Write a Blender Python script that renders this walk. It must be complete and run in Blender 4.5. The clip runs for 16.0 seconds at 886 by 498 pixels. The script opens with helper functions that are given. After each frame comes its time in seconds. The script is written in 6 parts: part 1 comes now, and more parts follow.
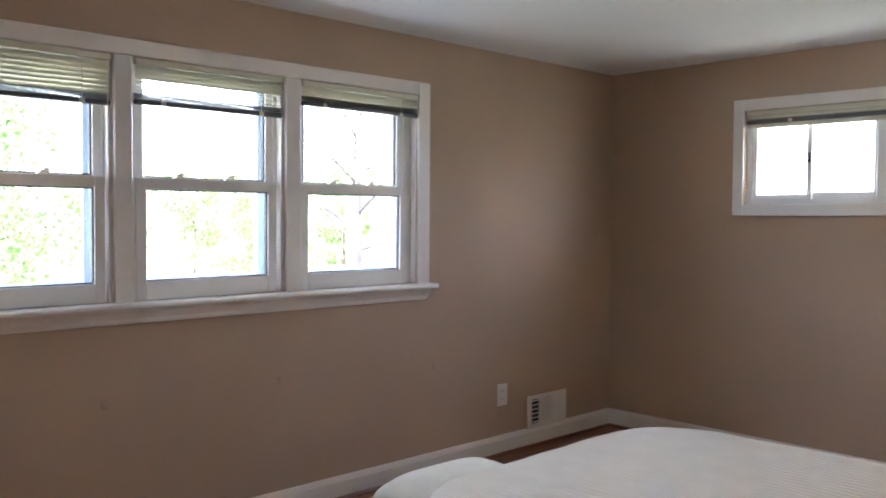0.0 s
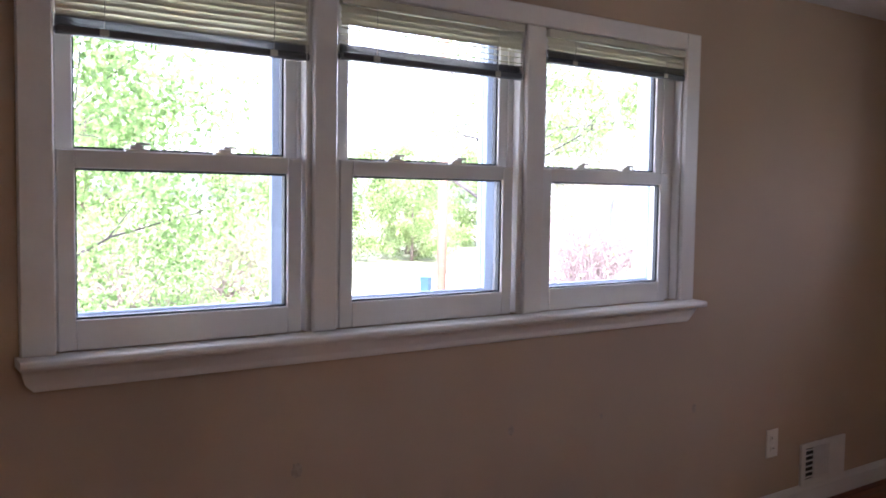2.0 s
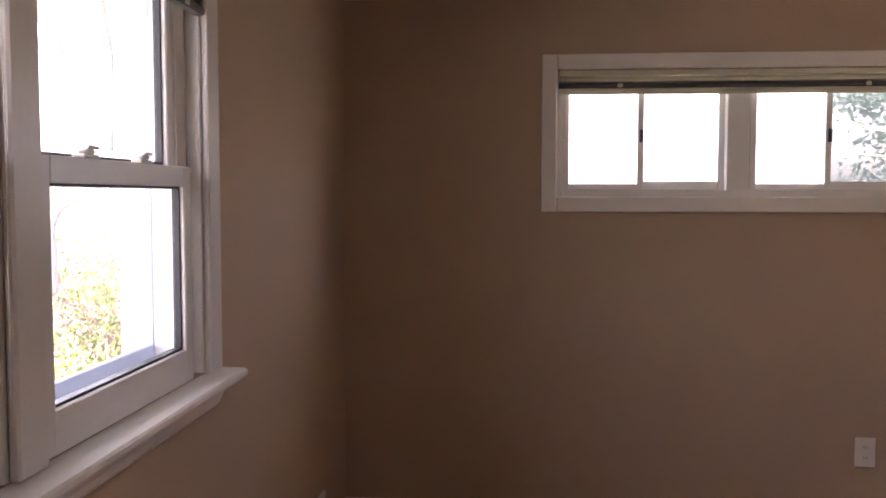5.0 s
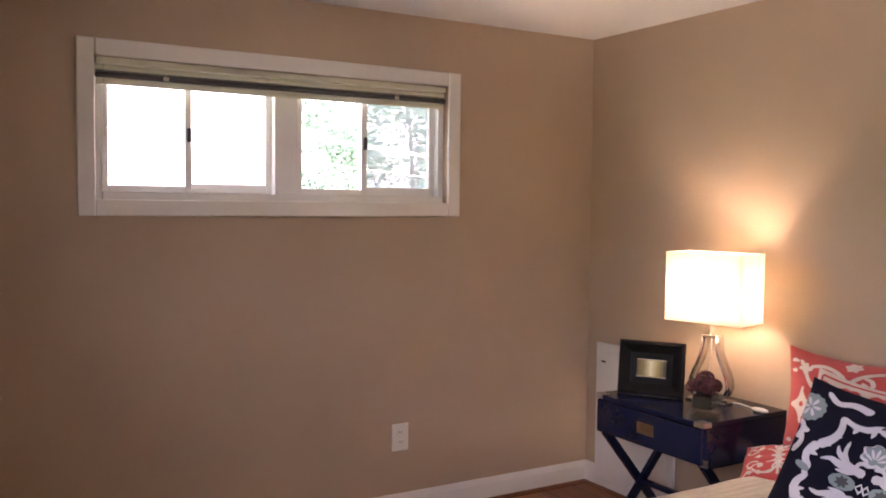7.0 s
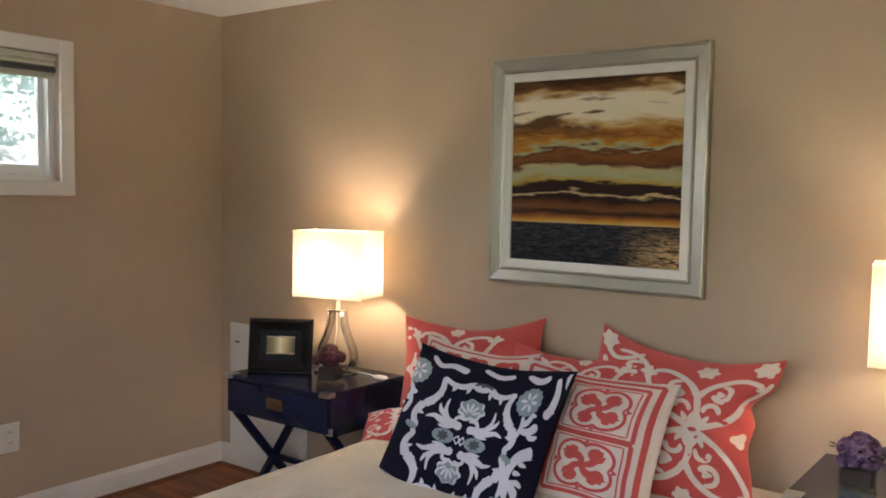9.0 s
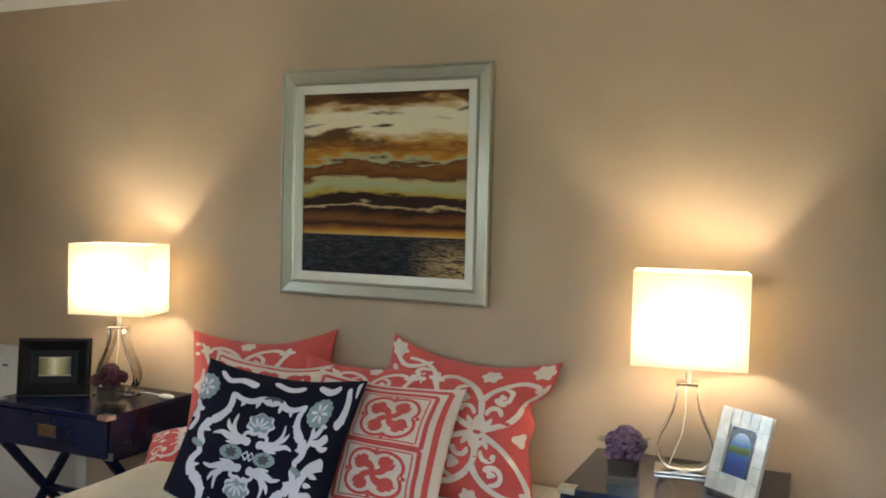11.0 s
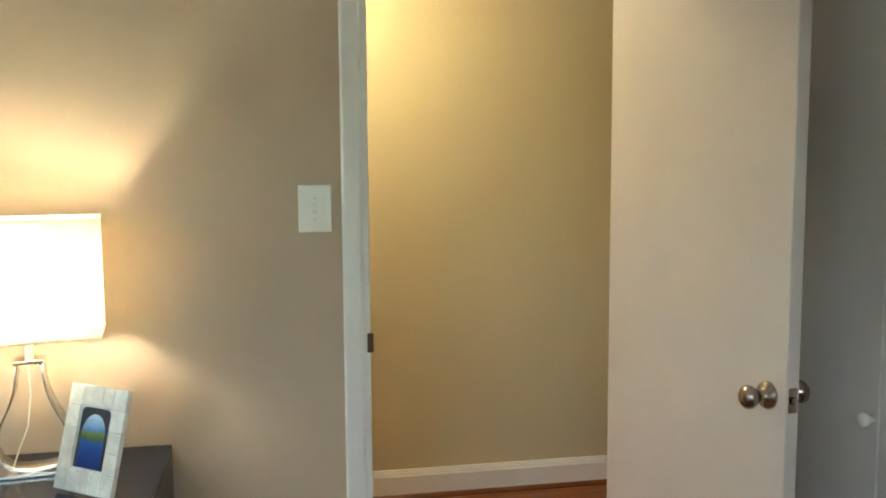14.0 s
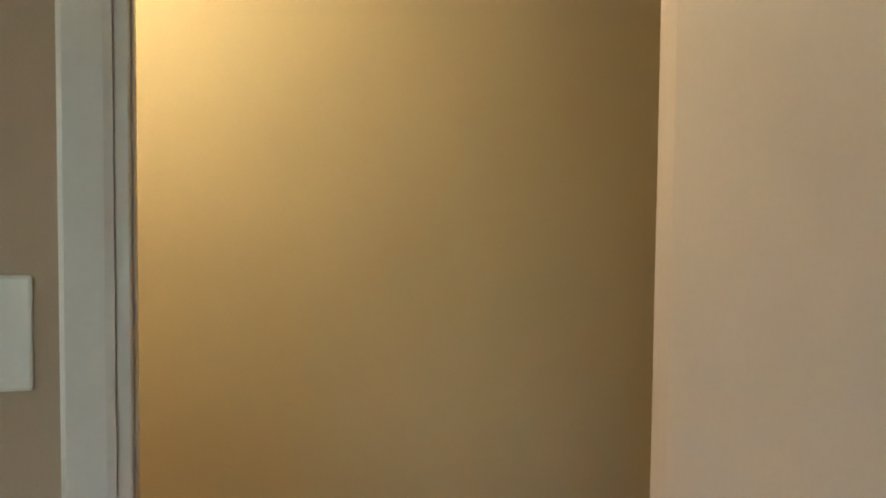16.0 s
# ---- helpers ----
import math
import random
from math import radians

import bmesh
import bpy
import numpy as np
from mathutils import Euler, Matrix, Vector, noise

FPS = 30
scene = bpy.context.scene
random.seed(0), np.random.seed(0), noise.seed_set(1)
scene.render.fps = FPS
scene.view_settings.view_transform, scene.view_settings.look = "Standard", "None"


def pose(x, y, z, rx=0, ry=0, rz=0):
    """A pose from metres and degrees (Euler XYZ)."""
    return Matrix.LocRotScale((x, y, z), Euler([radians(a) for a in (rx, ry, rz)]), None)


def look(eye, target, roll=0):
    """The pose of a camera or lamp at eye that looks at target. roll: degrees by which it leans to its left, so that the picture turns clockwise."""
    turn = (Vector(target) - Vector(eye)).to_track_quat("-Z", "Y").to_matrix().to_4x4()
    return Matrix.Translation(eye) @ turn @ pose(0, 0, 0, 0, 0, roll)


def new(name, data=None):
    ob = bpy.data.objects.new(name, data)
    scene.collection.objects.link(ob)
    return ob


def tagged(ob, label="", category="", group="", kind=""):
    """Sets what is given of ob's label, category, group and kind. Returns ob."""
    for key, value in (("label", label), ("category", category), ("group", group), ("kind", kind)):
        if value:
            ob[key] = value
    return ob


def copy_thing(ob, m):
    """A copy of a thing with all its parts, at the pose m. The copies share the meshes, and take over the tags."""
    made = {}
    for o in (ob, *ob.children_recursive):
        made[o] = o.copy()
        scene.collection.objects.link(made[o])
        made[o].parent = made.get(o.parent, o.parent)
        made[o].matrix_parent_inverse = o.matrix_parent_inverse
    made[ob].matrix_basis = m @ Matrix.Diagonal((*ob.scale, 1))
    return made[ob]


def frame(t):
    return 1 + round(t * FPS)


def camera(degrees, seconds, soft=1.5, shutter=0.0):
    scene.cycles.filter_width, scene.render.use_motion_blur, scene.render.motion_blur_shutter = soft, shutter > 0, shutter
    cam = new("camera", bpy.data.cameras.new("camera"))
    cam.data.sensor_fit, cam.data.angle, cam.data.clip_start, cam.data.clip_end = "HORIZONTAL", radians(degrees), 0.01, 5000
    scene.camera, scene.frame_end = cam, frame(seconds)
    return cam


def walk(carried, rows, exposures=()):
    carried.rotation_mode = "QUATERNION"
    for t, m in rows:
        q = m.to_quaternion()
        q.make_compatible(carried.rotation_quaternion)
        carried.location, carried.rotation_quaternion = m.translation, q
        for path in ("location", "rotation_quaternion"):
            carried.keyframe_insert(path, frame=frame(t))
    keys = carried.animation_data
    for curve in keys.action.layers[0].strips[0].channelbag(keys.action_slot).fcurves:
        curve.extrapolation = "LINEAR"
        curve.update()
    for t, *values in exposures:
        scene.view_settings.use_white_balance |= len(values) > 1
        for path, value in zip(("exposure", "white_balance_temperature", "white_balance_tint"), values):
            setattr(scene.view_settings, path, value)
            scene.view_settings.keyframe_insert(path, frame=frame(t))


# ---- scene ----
cam = camera(54.21, 16.0, 1.8)
PATH = [
    (0.0, pose(-0.018, -0.005, 1.463, 87.79, -0.41, -43.84)),
    (0.5, pose(0.093, 0.215, 1.468, 88.19, -1.16, -45.26)),
    (1.0, pose(0.122, 0.511, 1.460, 88.02, -2.25, -40.49)),
    (1.5, pose(0.191, 0.827, 1.526, 87.35, -1.04, -37.69)),
    (2.0, pose(0.292, 1.160, 1.510, 86.49, -0.86, -35.29)),
    (2.5, pose(0.449, 1.514, 1.525, 87.20, -2.46, -34.83)),
    (3.0, pose(0.551, 1.868, 1.533, 86.93, -1.77, -40.89)),
    (3.5, pose(0.694, 2.153, 1.514, 85.70, -1.18, -49.19)),
    (4.0, pose(0.895, 2.374, 1.525, 87.25, -1.45, -58.10)),
    (4.5, pose(0.999, 2.603, 1.515, 87.37, -0.88, -71.48)),
    (5.0, pose(1.036, 2.736, 1.546, 86.51, -0.09, -85.10)),
    (5.2, pose(1.095, 2.776, 1.545, 86.68, -0.85, -88.81)),
    (7.3, pose(1.318, 3.142, 1.544, 87.01, -0.78, -125.21)),
    (7.5, pose(1.299, 3.141, 1.535, 87.13, -1.06, -127.99)),
    (8.0, pose(1.275, 3.096, 1.544, 86.72, -1.06, -133.80)),
    (8.5, pose(1.244, 3.091, 1.538, 86.34, -1.03, -139.03)),
    (9.0, pose(1.217, 3.064, 1.535, 86.10, -1.03, -143.27)),
    (11.3, pose(1.169, 3.057, 1.517, 87.38, -1.14, -159.72)),
    (11.5, pose(1.203, 3.044, 1.521, 87.22, -0.92, -162.24)),
    (12.0, pose(1.149, 3.026, 1.518, 86.99, -0.25, -166.75)),
    (12.5, pose(1.083, 2.981, 1.496, 86.37, 0.73, -173.67)),
    (13.0, pose(0.963, 2.886, 1.509, 84.49, 1.77, -181.82)),
    (13.5, pose(0.866, 2.703, 1.491, 84.67, 0.98, 174.25)),
    (14.0, pose(0.906, 2.502, 1.476, 84.21, 0.35, 169.50)),
    (14.5, pose(0.835, 2.199, 1.512, 84.44, 1.57, 168.57)),
    (15.0, pose(0.820, 1.819, 1.504, 83.39, 0.58, -193.65)),
    (15.5, pose(0.663, 1.495, 1.503, 84.67, -1.50, -194.10)),
    (16.0, pose(0.615, 1.100, 1.498, 87.01, -0.56, -197.40)),
]
EXPOSURES = [
    (0.0, 3.87, 5600, 18), (1.0, 3.67, 5600, 22), (1.5, 3.55, 5620, 26), (2.0, 3.15, 5640, 30), (2.5, 2.55, 5620, 33), (3.0, 1.8, 5650, 18), (3.5, 1.05, 5800, 5), (4.0, 1.42, 5900, 11),
    (4.5, 2.75, 6450, 34), (5.0, 3.1, 6800, 37), (7.5, 3.87, 6700, 32), (8.0, 3.8, 6550, 26), (8.5, 3.65, 6450, 20), (9.0, 3.57, 6400, 16), (11.5, 3.6, 6120, 3), (12.5, 3.5, 6000, 0), (13.5, 3.68, 5900, -4),
    (14.0, 3.92, 5850, -5), (14.5, 3.5, 5900, -5), (15.5, 3.4, 6050, 0), (16.0, 3.38, 6100, 3)]
walk(cam, PATH, EXPOSURES)

# ---- plan, in metres ----
XD, XB, YA, H = -0.58, 5.007, 3.535, 2.44     # left wall, slider wall, window wall, ceiling height
TH = 0.19                                     # outer wall thickness
YH = -1.16                                    # far wall of the hall
GROUND = -2.6                                 # the garden lies below the room's floor

# ---- light ----
world = bpy.data.worlds.new("sky")
scene.world = world
world.use_nodes = True
wn = world.node_tree
sky = wn.nodes.new("ShaderNodeTexSky")
sky.sky_type = 'NISHITA'
sky.sun_disc = False
sky.sun_elevation = radians(48)
sky.sun_rotation = radians(215)
sky.air_density, sky.dust_density = 1.0, 3.0
haze = wn.nodes.new("ShaderNodeHueSaturation")      # bright spring haze
haze.inputs["Saturation"].default_value, haze.inputs["Value"].default_value = 0.45, 1.5
wn.links.new(sky.outputs[0], haze.inputs["Color"])
wn.links.new(haze.outputs[0], wn.nodes["Background"].inputs[0])
wn.nodes["Background"].inputs[1].default_value = 0.15

sun = new("sun", bpy.data.lights.new("sun", 'SUN'))
sun.data.energy, sun.data.angle, sun.data.color = 4.3, radians(0.6), (1.0, 0.95, 0.87)
sun.matrix_world = look((-6, -9, 12), (0, 0, 0))


def window_light(name, m, sx, sy, watts):
    """Skylight entering through a real window opening."""
    a = bpy.data.lights.new(name, 'AREA')
    a.shape, a.size, a.size_y, a.energy, a.color = 'RECTANGLE', sx, sy, watts, (0.86, 0.94, 1.0)
    ob = new(name, a)
    ob.matrix_world = m
    return ob


SKY_W, SKY_S, BULB, HALL = 2.1, 0.8, 25.0, 7.4
window_light("skylight_window", look((1.97, YA + TH + 0.03, 1.62), (1.97, 0, 1.3)), 2.4, 1.0, SKY_W)
window_light("skylight_slider", look((XB + TH + 0.03, 1.74, 1.83), (0, 1.74, 1.5)), 1.6, 0.5, SKY_S)


# ---- materials ----
def nodes_of(name):
    m = bpy.data.materials.new(name)
    m.use_nodes = True
    nt = m.node_tree
    return m, nt, nt.nodes["Principled BSDF"]


def mat(name, col, rough=0.5, metal=0.0, var=0.12, scale=6.0, fine=120.0, bump=0.05, spec=0.5, coat=0.0, per_object=0.0, stretch=(1, 1, 1), hue=None):
    """Painted or plain surface: colour varied at two scales, with a fine relief."""
    m, nt, p = nodes_of(name)
    L, N = nt.links.new, nt.nodes.new
    tc, mp = N("ShaderNodeTexCoord"), N("ShaderNodeMapping")
    mp.inputs["Scale"].default_value = stretch
    L(tc.outputs["Object"], mp.inputs[0])
    a, b = N("ShaderNodeTexNoise"), N("ShaderNodeTexNoise")
    a.inputs["Scale"].default_value, b.inputs["Scale"].default_value = scale, fine
    a.inputs["Detail"].default_value, b.inputs["Detail"].default_value = 4, 3
    L(mp.outputs[0], a.inputs["Vector"]), L(mp.outputs[0], b.inputs["Vector"])
    add = N("ShaderNodeMath")
    add.operation = 'MULTIPLY_ADD'
    L(b.outputs[0], add.inputs[0])
    add.inputs[1].default_value = 0.4
    L(a.outputs[0], add.inputs[2])
    ramp = N("ShaderNodeValToRGB")
    c2 = hue or tuple(min(1, c * (1 + var)) for c in col)
    ramp.color_ramp.elements[0].position, ramp.color_ramp.elements[1].position = 0.45, 0.95
    ramp.color_ramp.elements[0].color = (*[c * (1 - var) for c in col], 1)
    ramp.color_ramp.elements[1].color = (*c2, 1)
    L(add.outputs[0], ramp.inputs[0])
    out = ramp.outputs[0]
    if per_object:
        oi, hsv, mr = N("ShaderNodeObjectInfo"), N("ShaderNodeHueSaturation"), N("ShaderNodeMapRange")
        mr.inputs["To Min"].default_value, mr.inputs["To Max"].default_value = 1 - per_object, 1 + per_object
        L(oi.outputs["Random"], mr.inputs["Value"])
        L(mr.outputs[0], hsv.inputs["Value"])
        L(out, hsv.inputs["Color"])
        out = hsv.outputs[0]
    L(out, p.inputs["Base Color"])
    rr = N("ShaderNodeMapRange")
    rr.inputs["To Min"].default_value, rr.inputs["To Max"].default_value = max(0.02, rough * 0.85), min(1, rough * 1.15)
    L(a.outputs[0], rr.inputs["Value"])
    L(rr.outputs[0], p.inputs["Roughness"])
    p.inputs["Metallic"].default_value = metal
    p.inputs["Specular IOR Level"].default_value = spec
    p.inputs["Coat Weight"].default_value = coat
    if bump:
        bp = N("ShaderNodeBump")
        bp.inputs["Strength"].default_value, bp.inputs["Distance"].default_value = bump, 0.004
        L(b.outputs[0], bp.inputs["Height"])
        L(bp.outputs[0], p.inputs["Normal"])
    return m


def wood(name, dark, light, rough=0.35, along='X', coat=0.2):
    """Stained boards: long grain streaks and pores along one axis, each board its own tone."""
    m, nt, p = nodes_of(name)
    L, N = nt.links.new, nt.nodes.new
    tc, mp, oi = N("ShaderNodeTexCoord"), N("ShaderNodeMapping"), N("ShaderNodeObjectInfo")
    mp.inputs["Scale"].default_value = (1.2, 22, 22) if along == 'X' else (22, 1.2, 22)
    off = N("ShaderNodeVectorMath")
    off.operation = 'ADD'
    L(tc.outputs["Object"], off.inputs[0])
    sc = N("ShaderNodeMath")
    sc.operation = 'MULTIPLY'
    sc.inputs[1].default_value = 37.0
    L(oi.outputs["Random"], sc.inputs[0])
    L(sc.outputs[0], off.inputs[1])
    L(off.outputs[0], mp.inputs[0])
    n1, n2 = N("ShaderNodeTexNoise"), N("ShaderNodeTexNoise")
    n1.inputs["Scale"].default_value, n1.inputs["Detail"].default_value, n1.inputs["Distortion"].default_value = 2.0, 6, 0.6
    n2.inputs["Scale"].default_value, n2.inputs["Detail"].default_value = 9.0, 2
    L(mp.outputs[0], n1.inputs["Vector"]), L(mp.outputs[0], n2.inputs["Vector"])
    ramp = N("ShaderNodeValToRGB")
    ramp.color_ramp.elements[0].color, ramp.color_ramp.elements[1].color = (*dark, 1), (*light, 1)
    ramp.color_ramp.elements[0].position, ramp.color_ramp.elements[1].position = 0.3, 0.72
    L(n1.outputs[0], ramp.inputs[0])
    hsv, mr = N("ShaderNodeHueSaturation"), N("ShaderNodeMapRange")
    mr.inputs["To Min"].default_value, mr.inputs["To Max"].default_value = 0.75, 1.2
    L(oi.outputs["Random"], mr.inputs["Value"])
    L(mr.outputs[0], hsv.inputs["Value"])
    L(ramp.outputs[0], hsv.inputs["Color"])
    L(hsv.outputs[0], p.inputs["Base Color"])
    p.inputs["Roughness"].default_value = rough
    p.inputs["Coat Weight"].default_value, p.inputs["Coat Roughness"].default_value = coat, 0.15
    bp = N("ShaderNodeBump")
    bp.inputs["Strength"].default_value, bp.inputs["Distance"].default_value = 0.12, 0.002
    L(n2.outputs[0], bp.inputs["Height"])
    L(bp.outputs[0], p.inputs["Normal"])
    return m


def leaf_mat(name, dark, light, through_light=0.4):
    """Leaves: each one its own green, letting light through."""
    m, nt, p = nodes_of(name)
    L, N = nt.links.new, nt.nodes.new
    g, ramp = N("ShaderNodeNewGeometry"), N("ShaderNodeValToRGB")
    ramp.color_ramp.elements[0].color, ramp.color_ramp.elements[1].color = (*dark, 1), (*light, 1)
    L(g.outputs["Random Per Island"], ramp.inputs[0])
    L(ramp.outputs[0], p.inputs["Base Color"])
    p.inputs["Roughness"].default_value = 0.55
    t, mix = N("ShaderNodeBsdfTranslucent"), N("ShaderNodeMixShader")
    L(ramp.outputs[0], t.inputs[0])
    mix.inputs[0].default_value = through_light
    L(p.outputs[0], mix.inputs[1]), L(t.outputs[0], mix.inputs[2])
    L(mix.outputs[0], nt.nodes["Material Output"].inputs[0])
    return m


def fabric(name, col, weave=700.0, rough=0.9, var=0.08, bump=0.25):
    """Woven cloth: a fine weave and soft, broad unevenness."""
    m = mat(name, col, rough, 0, var, 9.0, weave, bump, 0.2)
    m.node_tree.nodes["Principled BSDF"].inputs["Sheen Weight"].default_value = 0.15
    return m


def glass_mat(name, tint=(1, 1, 1), gloss=0.06):
    m, nt, p = nodes_of(name)
    L, N = nt.links.new, nt.nodes.new
    t, g, mix, fr = N("ShaderNodeBsdfTransparent"), N("ShaderNodeBsdfGlossy"), N("ShaderNodeMixShader"), N("ShaderNodeLayerWeight")
    t.inputs[0].default_value = (*tint, 1)
    g.inputs["Roughness"].default_value = 0.02
    pw, ma = N("ShaderNodeMath"), N("ShaderNodeMath")
    pw.operation, ma.operation = 'POWER', 'MULTIPLY_ADD'
    L(fr.outputs["Facing"], pw.inputs[0])
    pw.inputs[1].default_value, ma.inputs[1].default_value, ma.inputs[2].default_value = 5.0, 0.6, gloss * 0.5
    L(pw.outputs[0], ma.inputs[0])
    L(ma.outputs[0], mix.inputs[0])
    L(t.outputs[0], mix.inputs[1]), L(g.outputs[0], mix.inputs[2])
    L(mix.outputs[0], nt.nodes["Material Output"].inputs[0])
    return m


def screen_mat(name):
    """Fine woven mesh: half open; a pale skylit veil is put into the thread colour."""
    m, nt, p = nodes_of(name)
    N, L = nt.nodes.new, nt.links.new
    t, mix = N("ShaderNodeBsdfTransparent"), N("ShaderNodeMixShader")
    p.inputs["Base Color"].default_value = (0.50, 0.58, 0.62, 1)
    mix.inputs[0].default_value = 0.5
    L(t.outputs[0], mix.inputs[1]), L(p.outputs[0], mix.inputs[2])
    L(mix.outputs[0], nt.nodes["Material Output"].inputs[0])
    return m


def glow(name, col, strength):
    m, nt, p = nodes_of(name)
    p.inputs["Base Color"].default_value = (*col, 1)
    p.inputs["Emission Color"].default_value = (*col, 1)
    p.inputs["Emission Strength"].default_value = strength
    return m


def shade_mat(name):
    """Off-white cotton lamp shade that lets the bulb's light through."""
    m, nt, p = nodes_of(name)
    L, N = nt.links.new, nt.nodes.new
    p.inputs["Base Color"].default_value = (0.86, 0.80, 0.70, 1)
    p.inputs["Roughness"].default_value = 0.9
    n, tc, bp = N("ShaderNodeTexNoise"), N("ShaderNodeTexCoord"), N("ShaderNodeBump")
    n.inputs["Scale"].default_value = 400
    L(tc.outputs["Object"], n.inputs["Vector"])
    L(n.outputs[0], bp.inputs["Height"])
    bp.inputs["Strength"].default_value = 0.15
    L(bp.outputs[0], p.inputs["Normal"])
    t, mix = N("ShaderNodeBsdfTranslucent"), N("ShaderNodeMixShader")
    t.inputs[0].default_value = (0.92, 0.86, 0.76, 1)
    mix.inputs[0].default_value = 0.42
    L(p.outputs[0], mix.inputs[1]), L(t.outputs[0], mix.inputs[2])
    L(mix.outputs[0], nt.nodes["Material Output"].inputs[0])
    return m


def seascape_mat(name, z0, z1, x0, x1):
    """Painted sunset over water: cloud bands by height, torn sideways by noise, waves below the horizon."""
    m, nt, p = nodes_of(name)
    L, N = nt.links.new, nt.nodes.new
    tc, sep = N("ShaderNodeTexCoord"), N("ShaderNodeSeparateXYZ")
    L(tc.outputs["Object"], sep.inputs[0])

    def rng(sock, a, b):
        r = N("ShaderNodeMapRange")
        r.inputs["From Min"].default_value, r.inputs["From Max"].default_value = a, b
        L(sock, r.inputs["Value"])
        return r.outputs[0]

    def noise_at(scale, stretch, detail=6, dist=0.4):
        mp, n = N("ShaderNodeMapping"), N("ShaderNodeTexNoise")
        mp.inputs["Scale"].default_value = stretch
        n.inputs["Scale"].default_value, n.inputs["Detail"].default_value, n.inputs["Distortion"].default_value = scale, detail, dist
        L(tc.outputs["Object"], mp.inputs[0])
        L(mp.outputs[0], n.inputs["Vector"])
        return n.outputs[0]

    def math(op, a, b, c=None):
        q = N("ShaderNodeMath")
        q.operation = op
        for i, s in enumerate((a, b, c)):
            if s is None:
                continue
            if isinstance(s, (int, float)):
                q.inputs[i].default_value = s
            else:
                L(s, q.inputs[i])
        return q.outputs[0]

    def ramp(sock, stops):
        r = N("ShaderNodeValToRGB")
        e = r.color_ramp.elements
        e[0].position, e[0].color = stops[0][0], (*stops[0][1], 1)
        e[1].position, e[1].color = stops[-1][0], (*stops[-1][1], 1)
        for pos, c in stops[1:-1]:
            q = e.new(pos)
            q.color = (*c, 1)
        L(sock, r.inputs[0])
        return r.outputs[0]

    v, u = rng(sep.outputs["Z"], z0, z1), rng(sep.outputs["X"], x1, x0)
    big, small = noise_at(2.6, (1, 1, 2.8)), noise_at(9, (1, 1, 4.5))
    tear = math('MULTIPLY_ADD', math('SUBTRACT', big, 0.5), 0.24, math('MULTIPLY', math('SUBTRACT', small, 0.5), 0.14))
    lift = math('MULTIPLY', tear, rng(v, 0.16, 0.62))
    w = math('ADD', v, lift)
    brown, dark, gold, cream, teal, rust = (0.13, 0.04, 0.013), (0.030, 0.012, 0.009), (0.52, 0.25, 0.03), (0.86, 0.74, 0.52), (0.42, 0.44, 0.25), (0.30, 0.10, 0.02)
    skyc = ramp(w, [(0.215, (0.60, 0.38, 0.14)), (0.232, gold), (0.25, rust), (0.275, dark), (0.30, (0.20, 0.075, 0.02)), (0.325, brown), (0.345, dark), (0.362, dark), (0.371, (0.66, 0.46, 0.22)), (0.380, dark),
                    (0.425, dark), (0.440, (0.46, 0.30, 0.05)), (0.475, teal), (0.515, (0.50, 0.42, 0.20)), (0.535, brown), (0.59, (0.24, 0.085, 0.02)), (0.615, (0.12, 0.035, 0.012)), (0.632, teal), (0.650, gold),
                    (0.69, rust), (0.74, (0.55, 0.30, 0.07)), (0.79, cream), (0.88, (0.88, 0.77, 0.58)), (0.93, (0.55, 0.34, 0.13)), (0.955, (0.20, 0.08, 0.025)), (1.0, (0.07, 0.028, 0.012))])
    # loose dark cloud flecks in the bright upper sky
    fl = noise_at(3.2, (1.0, 1, 5.0), 5, 0.8)
    fleck = rng(fl, 0.53, 0.61)
    up = math('MULTIPLY', fleck, rng(v, 0.66, 0.74))
    mixc = N("ShaderNodeMix")
    mixc.data_type = 'RGBA'
    L(up, mixc.inputs["Factor"])
    L(skyc, mixc.inputs["A"])
    mixc.inputs["B"].default_value = (0.13, 0.06, 0.02, 1)
    waves = noise_at(26, (1, 1, 5.0), 4, 1.0)
    sea = ramp(math('MULTIPLY_ADD', v, 0.35, math('MULTIPLY', waves, 0.9)), [(0.30, (0.006, 0.006, 0.008)), (0.48, (0.020, 0.019, 0.024)), (0.64, (0.065, 0.06, 0.062))])
    glint = math('MULTIPLY', rng(u, 0.66, 0.95), rng(v, 0.22, 0.08))
    seam = N("ShaderNodeMix")
    seam.data_type = 'RGBA'
    L(math('MULTIPLY', glint, rng(waves, 0.35, 0.6)), seam.inputs["Factor"])
    L(sea, seam.inputs["A"])
    seam.inputs["B"].default_value = (0.62, 0.40, 0.18, 1)
    fin = N("ShaderNodeMix")
    fin.data_type = 'RGBA'
    L(math('GREATER_THAN', v, 0.215), fin.inputs["Factor"])
    L(seam.outputs["Result"], fin.inputs["A"])
    L(mixc.outputs["Result"], fin.inputs["B"])
    L(fin.outputs["Result"], p.inputs["Base Color"])
    p.inputs["Roughness"].default_value = 0.5
    p.inputs["Specular IOR Level"].default_value = 0.15
    return m


